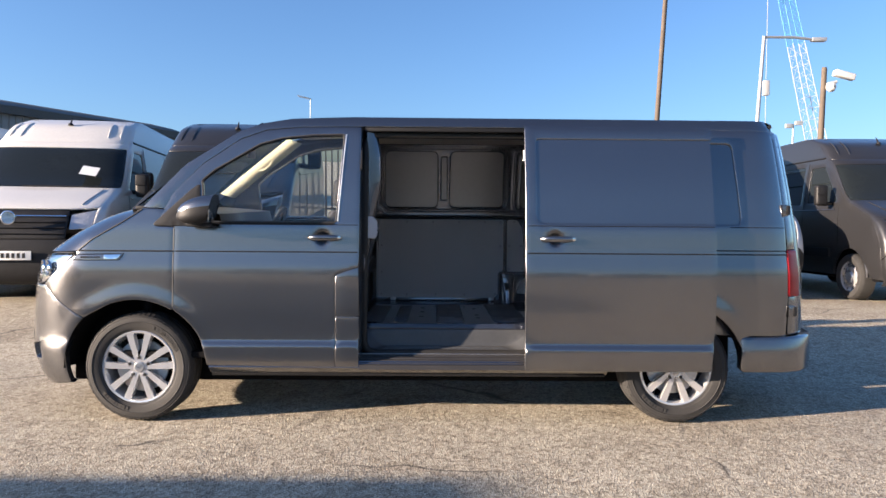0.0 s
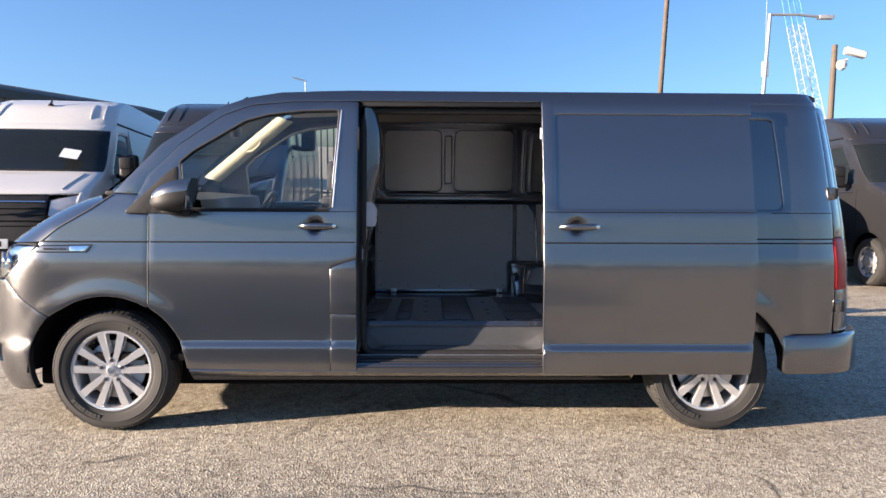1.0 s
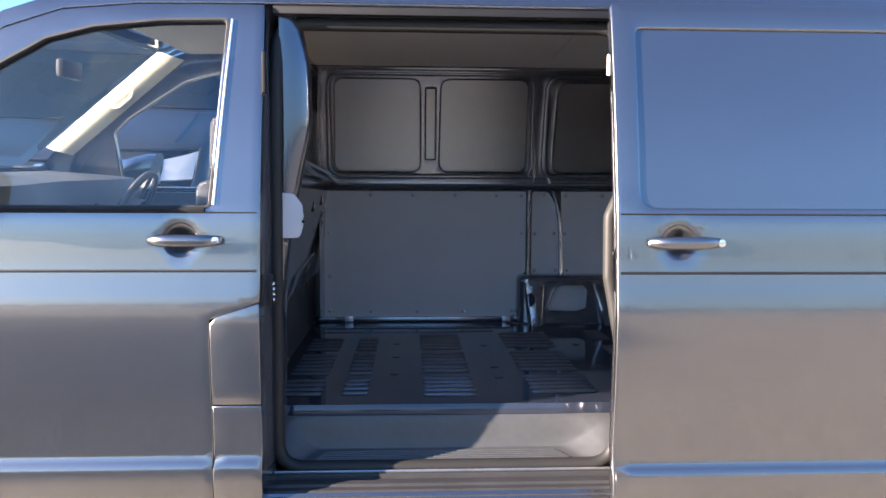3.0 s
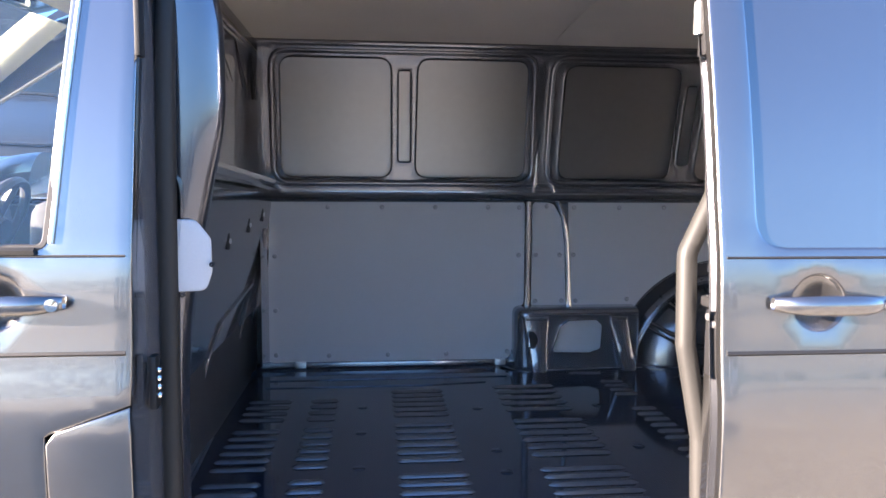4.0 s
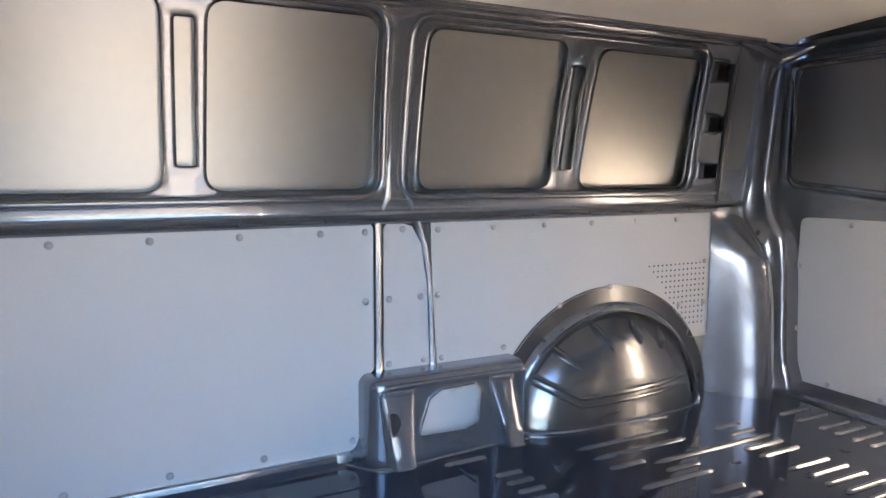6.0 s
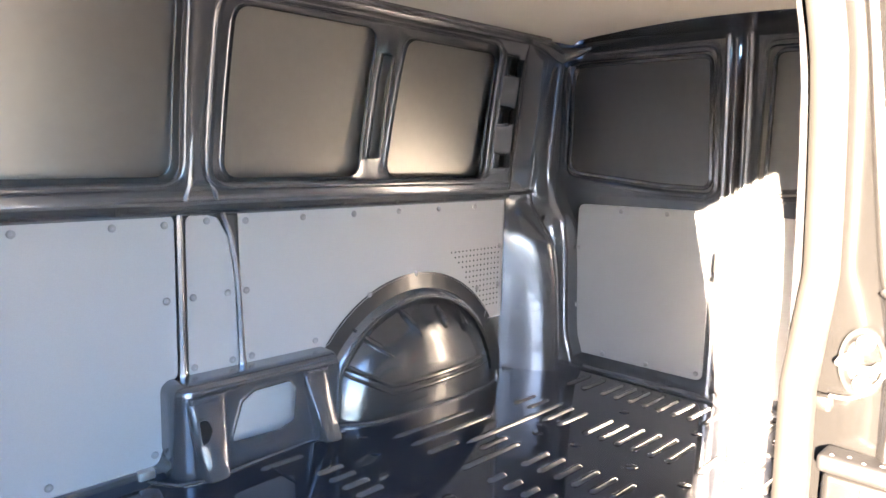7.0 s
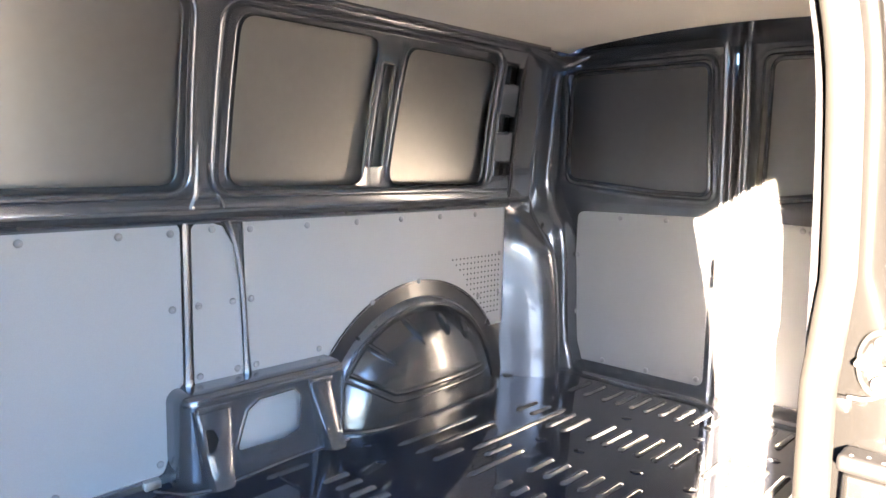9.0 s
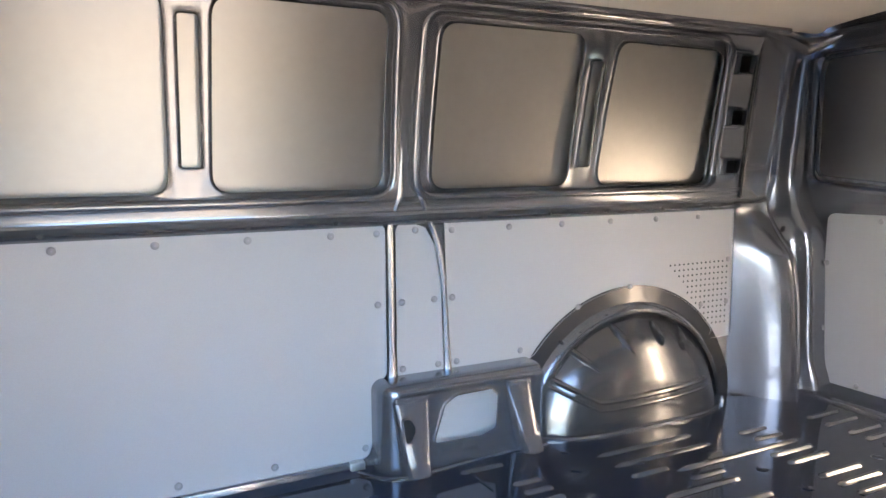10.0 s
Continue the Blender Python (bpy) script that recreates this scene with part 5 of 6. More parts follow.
part("lower_cover", box_bm(2.498, -0.888, 0.62, 2.535, -0.80, 1.126, 0.010, 3), PAINT, van)
part("cover_joint", tube_bm([(2.497, -0.845, 0.64), (2.497, -0.845, 1.12)], 0.002, 4), BLACK, van)

# left inner side aft of the opening
part("pillar_side", grid_bm(lambda a, b: (2.545 + 0.28 * b, (SEAL(0.56 + 1.37 * a) + 0.03) * (1 - b) - YIN(0.56 + 1.37 * a) * b, 0.56 + 1.37 * a), 20, 6), INPAINT, van)
sheet("inner_side", [(2.82, 0.56), (3.98, 0.56), (3.98, 1.93), (2.82, 1.93)], wall_l, INPAINT, van, (), 0.12, 0.01, 0.02)
sheet("lining_board", box2(2.86, 0.66, 3.84, 1.30, 0.02), back(wall_l, -0.006), LINING, van, (), 0.12, 0.002, 0.006)

# bulkhead
BKX = curve([0.55, 0.75, 1.0, 1.22, 1.34, 1.38, 1.42, 1.5, 1.75, 1.93], [1.27, 1.30, 1.345, 1.378, 1.39, 1.385, 1.36, 1.345, 1.35, 1.36])


def bulk(a, b):
    z = 0.555 + 1.375 * a
    y = -0.775 + 1.575 * b
    y = max(min(y, YIN(z) + 0.02), -(WID(z) - 0.05))
    return (BKX(z) + 0.05 * math.exp(-((y + 0.775) / 0.16) ** 2) * (1 if z < 1.9 else 1), y, z)


# Sheet added to block sun leaking between the bulkhead edge and the side wall.
part("pillar_light_stop", grid_bm(lambda a, b: (1.372, 0.60 + (WID(0.56 + 1.37 * a) - 0.02 - 0.60) * b, 0.56 + 1.37 * a), 16, 3), INPAINT, van)
bulk_ledge = [(0.030 + BKX(1.40) + 0.002 * i, -0.62 + 0.1 * i, 1.430 - 0.0045 * i) for i in range(15)]
bh = part("bulkhead", grid_bm(bulk, 70, 40), FLANKM, van, "solid painted steel bulkhead")
for y, z in ((-0.02, 1.205), (0.31, 1.235), (0.59, 1.26)):
    part("slot", box_bm(BKX(z) - 0.004, y - 0.009, z - 0.026, BKX(z) + 0.005, y + 0.009, z + 0.026, 0.004), BLACK, bh)
    part("slot_centre", lathe_bm([(0.009, 0), (0.008, -0.004), (0.001, -0.005)], 10, None, Matrix.Translation((BKX(z) + 0.004, y, z)) @ Matrix.Rotation(math.pi / 2, 4, "Z")), LABELW, bh)
for y0, z0, y1, z1 in ((-0.16, 0.66, -0.09, 0.86), (-0.09, 0.86, 0.02, 0.94), (0.02, 0.94, 0.55, 1.0), (0.55, 1.0, 0.36, 0.70), (0.68, 0.66, 0.70, 1.20)):
    part("pressed_bead", tube_bm([(BKX(z0 + (z1 - z0) * i / 10) + 0.002, y0 + (y1 - y0) * i / 10, z0 + (z1 - z0) * i / 10) for i in range(11)], 0.008, 6), INPAINT, bh)
part("ledge_bead", tube_bm(bulk_ledge, 0.022, 8), INPAINT, bh)
for y0, z0, y1, z1 in ((-0.08, 1.90, 0.20, 1.71), (0.22, 1.915, 0.47, 1.72), (0.55, 1.91, 0.66, 1.70)):
    part("upper_slot", tube_bm([(BKX(1.8) + 0.004, y0 + (y1 - y0) * (k / 8) ** 1.5, z0 + (z1 - z0) * k / 8) for k in range(9)], [0.0015] + [0.003] * 7 + [0.0015], 6), BLACK, bh)
for z in (1.865, 1.845):
    part("upper_crease", tube_bm([(BKX(1.85) + 0.004, -0.5 + 0.1 * k, z + 0.002 * k) for k in range(12)], 0.006, 6), INPAINT, bh)
part("floor_seam", tube_bm([(1.33, -0.62, FZ), (1.315, -0.24, FZ), (1.295, 0.11, FZ), (1.285, 0.48, FZ), (1.31, 0.66, FZ), (1.357, 0.757, FZ + 0.004)], 0.018, 8), FLOORP, bh)
for y in (-0.42, -0.14, 0.2, 0.51):
    part("seam_bolt", lathe_bm([(0.014, 0), (0.012, -0.006), (0.001, -0.008)], 8, None, Matrix.Translation((1.295, y, FZ + 0.015)) @ Matrix.Rotation(math.pi / 2, 4, "Z")), STEEL, bh)


FLX = curve([0.55, 0.9, 1.15, 1.35, 1.55, 1.68, 1.85, 1.93], [1.424, 1.426, 1.446, 1.482, 1.515, 1.513, 1.485, 1.47])


def flank(a, b):
    """The bulkhead's curved flank beside the front jamb."""
    z = 0.57 + 1.34 * a
    xe = FLX(z)
    if b < 0.7:
        t = b / 0.7
        return (1.422 + (xe - 1.422) * math.sin(t * math.pi / 2), -0.745 + 0.045 * (1 - math.cos(t * math.pi / 2)), z)
    t = (b - 0.7) / 0.3
    return (xe - 0.11 * t ** 1.4, -0.70 + 0.10 * t ** 0.8, z)


part("flank", grid_bm(flank, 40, 24), FLANKM, bh, "curved glossy flank reflecting the sky")
sheet("belt_cover", rounded([(1.424, 1.166), (1.478, 1.166), (1.488, 1.20), (1.487, 1.265), (1.462, 1.30), (1.424, 1.302)], [0.004, 0.015, 0.01, 0.015, 0.015, 0.004]), lambda u, z: (u, -0.775 + 0.3 * (u - 1.424), z), LABELW, van, (), 0.03, 0.004, 0.014, label="white plastic cover on the bulkhead edge")
part("cover_screw", lathe_bm([(0.005, 0.008), (0.005, -0.002), (0.001, -0.003)], 10, None, Matrix.Translation((1.492, -0.76, 1.215))), BLACK, van)
part("cover_screw", lathe_bm([(0.005, 0.008), (0.005, -0.002), (0.001, -0.003)], 10, None, Matrix.Translation((1.44, -0.785, 1.158))), BLACK, van)

# ---- cab ----
part("dashboard", grid_bm(lambda a, b: (0.10 + 0.42 * math.sin(a * math.pi / 2) + 0.03 * math.sin(b * 9), 0.80 * (2 * b - 1), 1.34 - 0.04 * a - 0.38 * max(0, a - 0.75) / 0.25 * (0.6 if a < 1 else 1)), 16, 30), DASH, van)


def seat(y, w):
    st = new("seat")
    st.parent = van
    part("cushion", box_bm(0.62, y - w / 2, 0.72, 1.12, y + w / 2, 0.90, 0.06, 4), SEATM, st)
    bm = box_bm(-0.05, -w / 2, 0.0, 0.05, w / 2, 0.50, 0.045, 4)
    bmesh.ops.transform(bm, matrix=pose(1.20, y, 0.84, 0, 3, 0), verts=bm.verts)
    part("backrest", bm, SEATM, st)
    for k in ((0,) if w < 0.6 else (-0.24, 0.24)):
        bm = box_bm(-0.045, -0.13, 0.0, 0.045, 0.13, 0.18, 0.04, 4)
        bmesh.ops.transform(bm, matrix=pose(1.24, y + k, 1.36, 0, 2, 0), verts=bm.verts)
        part("headrest", bm, SEATM, st)
    return st


seat(-0.36, 0.92)
seat(0.45, 0.52)
sw = new("steering_wheel")
sw.parent = van
swm = pose(0.60, 0.42, 1.17, 0, -62, 0)
part("wheel_rim", tube_bm([swm @ Vector((0.19 * math.cos(2 * math.pi * i / 32), 0.19 * math.sin(2 * math.pi * i / 32), 0)) for i in range(32)], 0.016, 8, True), DASH, sw)
part("boss", lathe_bm([(0.07, -0.03), (0.07, 0.02), (0.05, 0.035), (0.001, 0.04)], 20, None, swm @ Matrix.Rotation(math.pi / 2, 4, "X")), DASH, sw)
for an in (0, 120, 240):
    part("wheel_spoke", tube_bm([swm @ Vector((0.05 * math.cos(radians(an)), 0.05 * math.sin(radians(an)), 0)), swm @ Vector((0.19 * math.cos(radians(an)), 0.19 * math.sin(radians(an)), 0))], 0.016, 6), DASH, sw)
part("pillar_trim", grid_bm(lambda a, b: (0.09 + 0.575 * a + 0.12 * b, 0.825 - 0.165 * a - 0.03 * math.sin(math.pi * b), 1.45 + 0.43 * a - 0.035 * b), 16, 6), CREAM, van, "cream roof pillar trim")
part("pillar_trim", grid_bm(lambda a, b: (0.20 + 0.66 * a, -(0.835 - 0.125 * a - 0.03 * b), 1.385 + 0.47 * a + 0.03 * b), 12, 2), DASH, van)
for s, mt in ((1, CREAM),):
    part("grab_handle", tube_bm([(0.40, s * 0.775, 1.64), (0.425, s * 0.73, 1.635), (0.47, s * 0.715, 1.635), (0.53, s * 0.70, 1.68), (0.545, s * 0.70, 1.735), (0.54, s * 0.73, 1.765)], 0.011, 8), mt, van)
part("cab_headliner", grid_bm(lambda a, b: (0.80 + 0.56 * a, -0.68 + 1.36 * b, 1.875 + 0.02 * a), 4, 8), CREAM, van)
part("cab_bulkhead", box_bm(1.30, -0.84, 0.45, 1.32, 0.84, 1.32, 0.01), DASH, van)
part("cab_bulkhead_top", box_bm(1.285, -0.66, 1.30, 1.305, 0.66, 1.90, 0.01), DASH, van)
part("rear_view_mirror", box_bm(0.50, -0.10, 1.70, 0.53, 0.10, 1.77, 0.012), BLACK, van)
part("gear_stick", tube_bm([(0.52, 0.05, 1.08), (0.60, 0.03, 1.22)], 0.014, 8), BLACK, van)

# ---- ground ----


def ground_material():
    m = bpy.data.materials.new("worn_asphalt")
    m.use_nodes = True
    n, l = m.node_tree.nodes, m.node_tree.links
    b = n["Principled BSDF"]
    co = n.new("ShaderNodeTexCoord").outputs["Object"]

    def tex(scale, detail=6, rough=0.6):
        t = n.new("ShaderNodeTexNoise")
        t.inputs["Scale"].default_value, t.inputs["Detail"].default_value, t.inputs["Roughness"].default_value = scale, detail, rough
        l.new(co, t.inputs["Vector"])
        return t.outputs[0]

    def ramp(src, stops):
        r = n.new("ShaderNodeValToRGB")
        e = r.color_ramp.elements
        e[0].position, e[0].color = stops[0][0], (*stops[0][1], 1)
        e[1].position, e[1].color = stops[-1][0], (*stops[-1][1], 1)
        for p, c in stops[1:-1]:
            q = e.new(p)
            q.color = (*c, 1)
        l.new(src, r.inputs[0])
        return r.outputs[0]

    def mix(a, c, fac, mode="MIX"):
        x = n.new("ShaderNodeMix")
        x.data_type, x.blend_type = "RGBA", mode
        if isinstance(fac, float):
            x.inputs[0].default_value = fac
        else:
            l.new(fac, x.inputs[0])
        l.new(a, x.inputs[6])
        l.new(c, x.inputs[7])
        return x.outputs[2]
    vor = n.new("ShaderNodeTexVoronoi")
    vor.inputs["Scale"].default_value = 105
    l.new(co, vor.inputs["Vector"])
    stones = ramp(vor.outputs["Color"], [(0.12, (0.23, 0.195, 0.145)), (0.5, (0.465, 0.412, 0.315)), (0.88, (0.66, 0.61, 0.49))])
    base = ramp(tex(0.5), [(0.35, (0.78, 0.76, 0.75)), (0.65, (1.0, 1.0, 1.0))])
    col = mix(stones, base, 1.0, "MULTIPLY")
    chip = n.new("ShaderNodeTexVoronoi")
    chip.inputs["Scale"].default_value = 27
    l.new(co, chip.inputs["Vector"])
    col = mix(col, ramp(chip.outputs["Color"], [(0.15, (0.70, 0.68, 0.66)), (0.55, (1.0, 1.0, 1.0)), (0.9, (1.0, 1.0, 1.0))]), 1.0, "MULTIPLY")
    dark = ramp(tex(1.7, 8, 0.7), [(0.58, (0, 0, 0)), (0.72, (1, 1, 1))])
    tar = n.new("ShaderNodeRGB")
    tar.outputs[0].default_value = (0.09, 0.08, 0.068, 1)
    half = n.new("ShaderNodeMath")
    half.operation, half.inputs[1].default_value = "MULTIPLY", 0.40
    l.new(dark, half.inputs[0])
    col = mix(col, tar.outputs[0], half.outputs[0])
    bend = n.new("ShaderNodeTexNoise")
    bend.inputs["Scale"].default_value, bend.inputs["Detail"].default_value = 1.3, 5
    l.new(co, bend.inputs["Vector"])
    shift = n.new("ShaderNodeVectorMath")
    shift.operation, shift.inputs[1].default_value = "MULTIPLY_ADD", (0.9, 0.9, 0.0)
    l.new(bend.outputs["Color"], shift.inputs[0])
    l.new(co, shift.inputs[2])
    crack = n.new("ShaderNodeTexVoronoi")
    crack.feature = "DISTANCE_TO_EDGE"
    crack.inputs["Scale"].default_value = 0.42
    l.new(shift.outputs[0], crack.inputs["Vector"])
    line = ramp(crack.outputs["Distance"], [(0.0, (1, 1, 1)), (0.009, (0, 0, 0))])
    some = ramp(tex(0.7, 3), [(0.48, (0, 0, 0)), (0.60, (1, 1, 1))])
    both = mix(line, some, 1.0, "MULTIPLY")
    col = mix(col, tar.outputs[0], both)
    stain = ramp(tex(0.9, 7, 0.72), [(0.56, (1, 1, 1)), (0.68, (0.74, 0.72, 0.70))])
    col = mix(col, stain, 1.0, "MULTIPLY")
    l.new(col, b.inputs["Base Color"])
    b.inputs["Roughness"].default_value = 0.85
    b.inputs["Specular IOR Level"].default_value = 0.3
    bump = n.new("ShaderNodeBump")
    bump.inputs["Strength"].default_value, bump.inputs["Distance"].default_value = 0.85, 0.004
    l.new(vor.outputs["Distance"], bump.inputs["Height"])
    b2 = n.new("ShaderNodeBump")
    b2.inputs["Strength"].default_value, b2.inputs["Distance"].default_value = 0.6, 0.016
    l.new(tex(9, 6), b2.inputs["Height"])
    l.new(b2.outputs[0], bump.inputs["Normal"])
    l.new(bump.outputs[0], b.inputs["Normal"])
    return m


GROUND = ground_material()


def ground_z(x, y):
    d = max(0.0, y - 2.5)
    near = 0.012 * noise.noise(Vector((x * 0.5, y * 0.5, 3)))
    rise = min(1.0, max(0.0, (y - 1.0) / 2.4)) ** 1.3 * (0.29 - 0.09 * min(1.0, max(0.0, (x - 1) / 5)))
    return near * (1 if abs(x) < 40 and abs(y) < 40 else 0) - 0.003 + rise


def spaced(a):
    t = 2 * a - 1
    return math.copysign(14 * abs(t) + 1500 * abs(t) ** 9, t)


gr = part("ground", grid_bm(lambda a, b: (spaced(a), spaced(b), ground_z(spaced(a), spaced(b))), 150, 150), GROUND)
tagged(gr, "sunlit worn yard surface of stony asphalt", "ground", kind="structure")

# ---- large vans parked in a row behind ----
PRX = [0.10, 0.03, 0.0, 0.0, 0.03, 0.10, 0.18, 0.30, 0.82, 0.95, 1.50, 1.62, 1.95, 2.40]
PRZ = [0.25, 0.32, 0.45, 0.62, 0.85, 1.02, 1.15, 1.24, 1.46, 1.52, 2.08, 2.18, 2.44, 2.58]
TS = [0.0]
for i in range(1, len(PRX)):
    TS.append(TS[-1] + math.hypot(PRX[i] - PRX[i - 1], PRZ[i] - PRZ[i - 1]))
FX, FZZ = curve(TS, PRX), curve(TS, PRZ)
HW = curve([0.25, 0.6, 1.2, 1.5, 2.1, 2.45, 2.6], [0.93, 1.0, 1.01, 0.98, 0.90, 0.84, 0.80])


def nose(v, t):
    """Front of a large van: v from -1 to 1 across, t metres up the profile."""
    z = FZZ(t)
    a = max(-1, min(1, v)) * math.pi / 2
    return (HW(z) * math.copysign(abs(math.sin(a)) ** 0.8, a), FX(t) + 0.22 * (1 - max(0.0, math.cos(a)) ** 0.6), z)


def tt(z):
    return float(np.interp(z, PRZ, TS))


def flank_s(s):
    return lambda y, z: (s * HW(z), y, z)


def big_van(label, paint, at, turn, paper=False, group="vans parked in a row", grey_bumper=True, glazed=False):
    v = thing("large_van", label, "van", group, at=at, turn=turn)
    q = lambda pts, r=0.0: rounded([(a, tt(b)) for a, b in pts], r) if r else [(a, tt(b)) for a, b in pts]
    sheet("bumper", q([(-1, 0.26), (1, 0.26), (1, 0.62), (0.6, 0.80), (-0.6, 0.80), (-1, 0.62)]), nose, BLACK if grey_bumper else paint, v, (), 0.08, 0.01, 0.03)
    gr_ = sheet("grille", q([(-0.36, 0.82), (0.36, 0.82), (0.36, 1.16), (-0.36, 1.16)]), nose, BLACK, v, (), 0.08, 0.006, 0.02)
    for zz in (0.88, 0.95, 1.02, 1.09):
        part("grille_bar", tube_bm([Vector(nose(-0.35 + 0.07 * i, tt(zz))) + Vector((0, -0.01, 0)) for i in range(11)], 0.012, 5), BLACK if zz != 1.09 else CHROME, gr_)
    part("emblem", lathe_bm([(0.085, 0.0), (0.085, -0.012), (0.075, -0.015), (0.072, -0.008), (0.001, -0.008)], 24, None, Matrix.Translation((0, -0.012, 1.07))), CHROME, gr_, "round chrome emblem")
    for s in (1, -1):
        hl = sheet("headlamp", q([(s * 0.385, 0.93), (s * 0.66, 0.95), (s * 0.70, 1.19), (s * 0.385, 1.12)]), offset(nose, -0.004), LENS, v, (), 0.06, 0.006, 0.01)
        hl.visible_shadow = False
        sheet("reflector", q([(s * 0.39, 0.935), (s * 0.65, 0.955), (s * 0.69, 1.18), (s * 0.39, 1.11)]), offset(nose, 0.012), ALLOY, hl, (), 0.08, 0, 0.01)
        sheet("front_wing", q([(s * 0.60, 0.81), (s * 1.0, 0.64), (s * 1.0, 1.22), (s * 0.70, 1.21), (s * 0.67, 0.94)]), nose, paint, v, (), 0.08, 0.006, 0.02)
    sheet("bonnet", q([(-1, 1.22), (-0.36, 1.19), (0.36, 1.19), (1, 1.22), (0.98, 1.47), (-0.98, 1.47)]), nose, paint, v, (), 0.08, 0.008, 0.02)
    sheet("windscreen", q([(-0.86, 1.50), (0.86, 1.50), (0.84, 2.06), (-0.84, 2.06)], 0.04), offset(nose, -0.003), DGLASS, v, (), 0.1, 0.004, 0.01, label="dark reflecting windscreen")
    sheet("screen_frame", q([(-1, 1.47), (1, 1.47), (1, 2.16), (-1, 2.16)]), nose, paint, v, [q([(-0.88, 1.49), (0.88, 1.49), (0.86, 2.08), (-0.86, 2.08)], 0.04)], 0.1, 0.006, 0.02)
    sheet("roof_front", q([(-1, 2.165), (1, 2.165), (1, 2.58), (-1, 2.58)]), nose, paint, v, (), 0.1, 0.004, 0.02)
    part("plate", box_bm(-0.26, -0.035, 0.56, 0.26, -0.02, 0.67, 0.004), PLATE, v, "pale registration plate with dark bars")
    for i in range(7):
        part("plate_bar", box_bm(-0.20 + 0.06 * i, -0.038, 0.585, -0.165 + 0.06 * i, -0.034, 0.645, 0), BLACK, v, smooth=False)
    for s in (1, -1):
        fs = flank_s(s)
        side = [(0.22, 0.34), *[(1.0 + p[0], p[1]) for p in arc(0, 0.36, 0.42, 180, 0, 14)], (4.1, 0.36), *[(4.55 + p[0], p[1]) for p in arc(0, 0.36, 0.42, 180, 0, 14)], (5.95, 0.4), (5.95, 2.56), (2.62, 2.585), (2.17, 2.44), (1.84, 2.18), (1.72, 2.08), (1.17, 1.52), (1.04, 1.46), (0.52, 1.24), (0.40, 1.15), (0.25, 0.85)]
        wins = [rounded([(1.35, 1.47), (2.28, 1.47), (2.28, 2.06), (1.86, 2.06)], 0.05)]
        if glazed:
            wins += [rounded([(2.46, 1.45), (3.52, 1.45), (3.52, 2.10), (2.46, 2.10)], 0.06), rounded([(3.68, 1.45), (5.2, 1.45), (5.2, 2.10), (3.68, 2.10)], 0.06)]
        sheet("side", side, fs, paint, v, wins, 0.12, 0.008, 0.03, s < 0)
        for w in wins[1:]:
            sheet("side_glass", grown(w, 0.02), lambda y, z: (s * (HW(z) - 0.012), y, z), DGLASS, v, (), 0.2, 0, 0.004, s < 0)
        part("wing_lip", tube_bm([(s * (HW(0.4) + 0.012), 1.0 + 0.43 * math.cos(math.pi * k / 20), 0.36 + 0.43 * math.sin(math.pi * k / 20)) for k in range(21)], 0.022, 6), paint, v)
        part("side_crease", tube_bm([(s * (HW(1.36) + 0.002), 1.4 + 0.45 * k, 1.36) for k in range(11)], 0.012, 5), paint, v)
        part("gutter", tube_bm([(s * (HW(2.2) + 0.004), 1.9 + 0.4 * k, 2.2) for k in range(11)], 0.014, 5), BLACK, v)
        sheet("side_glass", [(1.28, 1.45), (2.32, 1.45), (2.32, 2.10), (1.82, 2.10)], lambda y, z: (s * (HW(z) - 0.015), y, z), DGLASS, v, (), 0.2, 0, 0.004, s < 0)
        part("side_strip", box_bm(s * 1.0, 1.5, 0.62, s * 1.03, 5.8, 0.76, 0.01), BLACK, v, "black side rubbing strip")
        for yy in (1.30, 2.36, 3.6):
            part("door_gap", tube_bm([(s * (HW(z) + 0.001), yy, z) for z in ((0.8, 1.0, 1.2, 1.4) if yy < 2 else (0.4, 0.8, 1.2, 1.5, 1.9, 2.15))], 0.005, 4), BLACK, v)
        mi = part("door_mirror", box_bm(s * 1.10, 1.40, 1.42, s * 1.28, 1.52, 1.74, 0.05, 3), BLACK, v)
        part("mirror_arm", tube_bm([(s * 0.98, 1.50, 1.46), (s * 1.15, 1.46, 1.44)], 0.03, 6), BLACK, mi)
        part("mirror_cap", box_bm(s * 1.12, 1.385, 1.58, s * 1.27, 1.42, 1.73, 0.02, 2), BLACK, mi)
        for yy in (1.0, 4.55):
            wm = Matrix.Translation((s * 0.99, yy, 0.345)) @ Matrix.Rotation(s * math.pi / 2, 4, "Z")
            wh = part("wheel", lathe_bm([(0.22, -0.0), (0.26, -0.02), (0.31, -0.015), (0.335, 0.02), (0.343, 0.05), (0.343, 0.20), (0.3, 0.23)], 40, None, wm), TYRE, v)
            part("steel_rim", lathe_bm([(0.22, 0.0), (0.215, 0.02), (0.17, 0.05), (0.15, 0.02), (0.09, 0.015), (0.08, -0.01), (0.001, -0.012)], 32, None, wm), ALLOY, wh)
            for k in range(10):
                an = 2 * math.pi * k / 10
                part("rim_hole", lathe_bm([(0.018, 0.022), (0.001, 0.022)], 8, None, wm @ Matrix.Translation((0.185 * math.cos(an), 0, 0.185 * math.sin(an)))), BLACK, wh)
    part("roof", grid_bm(lambda a, b: ((2 * b - 1) * HW(2.58) * min(1.0, 0.82 + 1.1 * a), 2.34 + 3.61 * a, 2.556 + 0.03 * min(1, a * 5) + 0.03 * (1 - abs(2 * b - 1) ** 3) * min(1, a * 5)), 12, 12), paint, v)
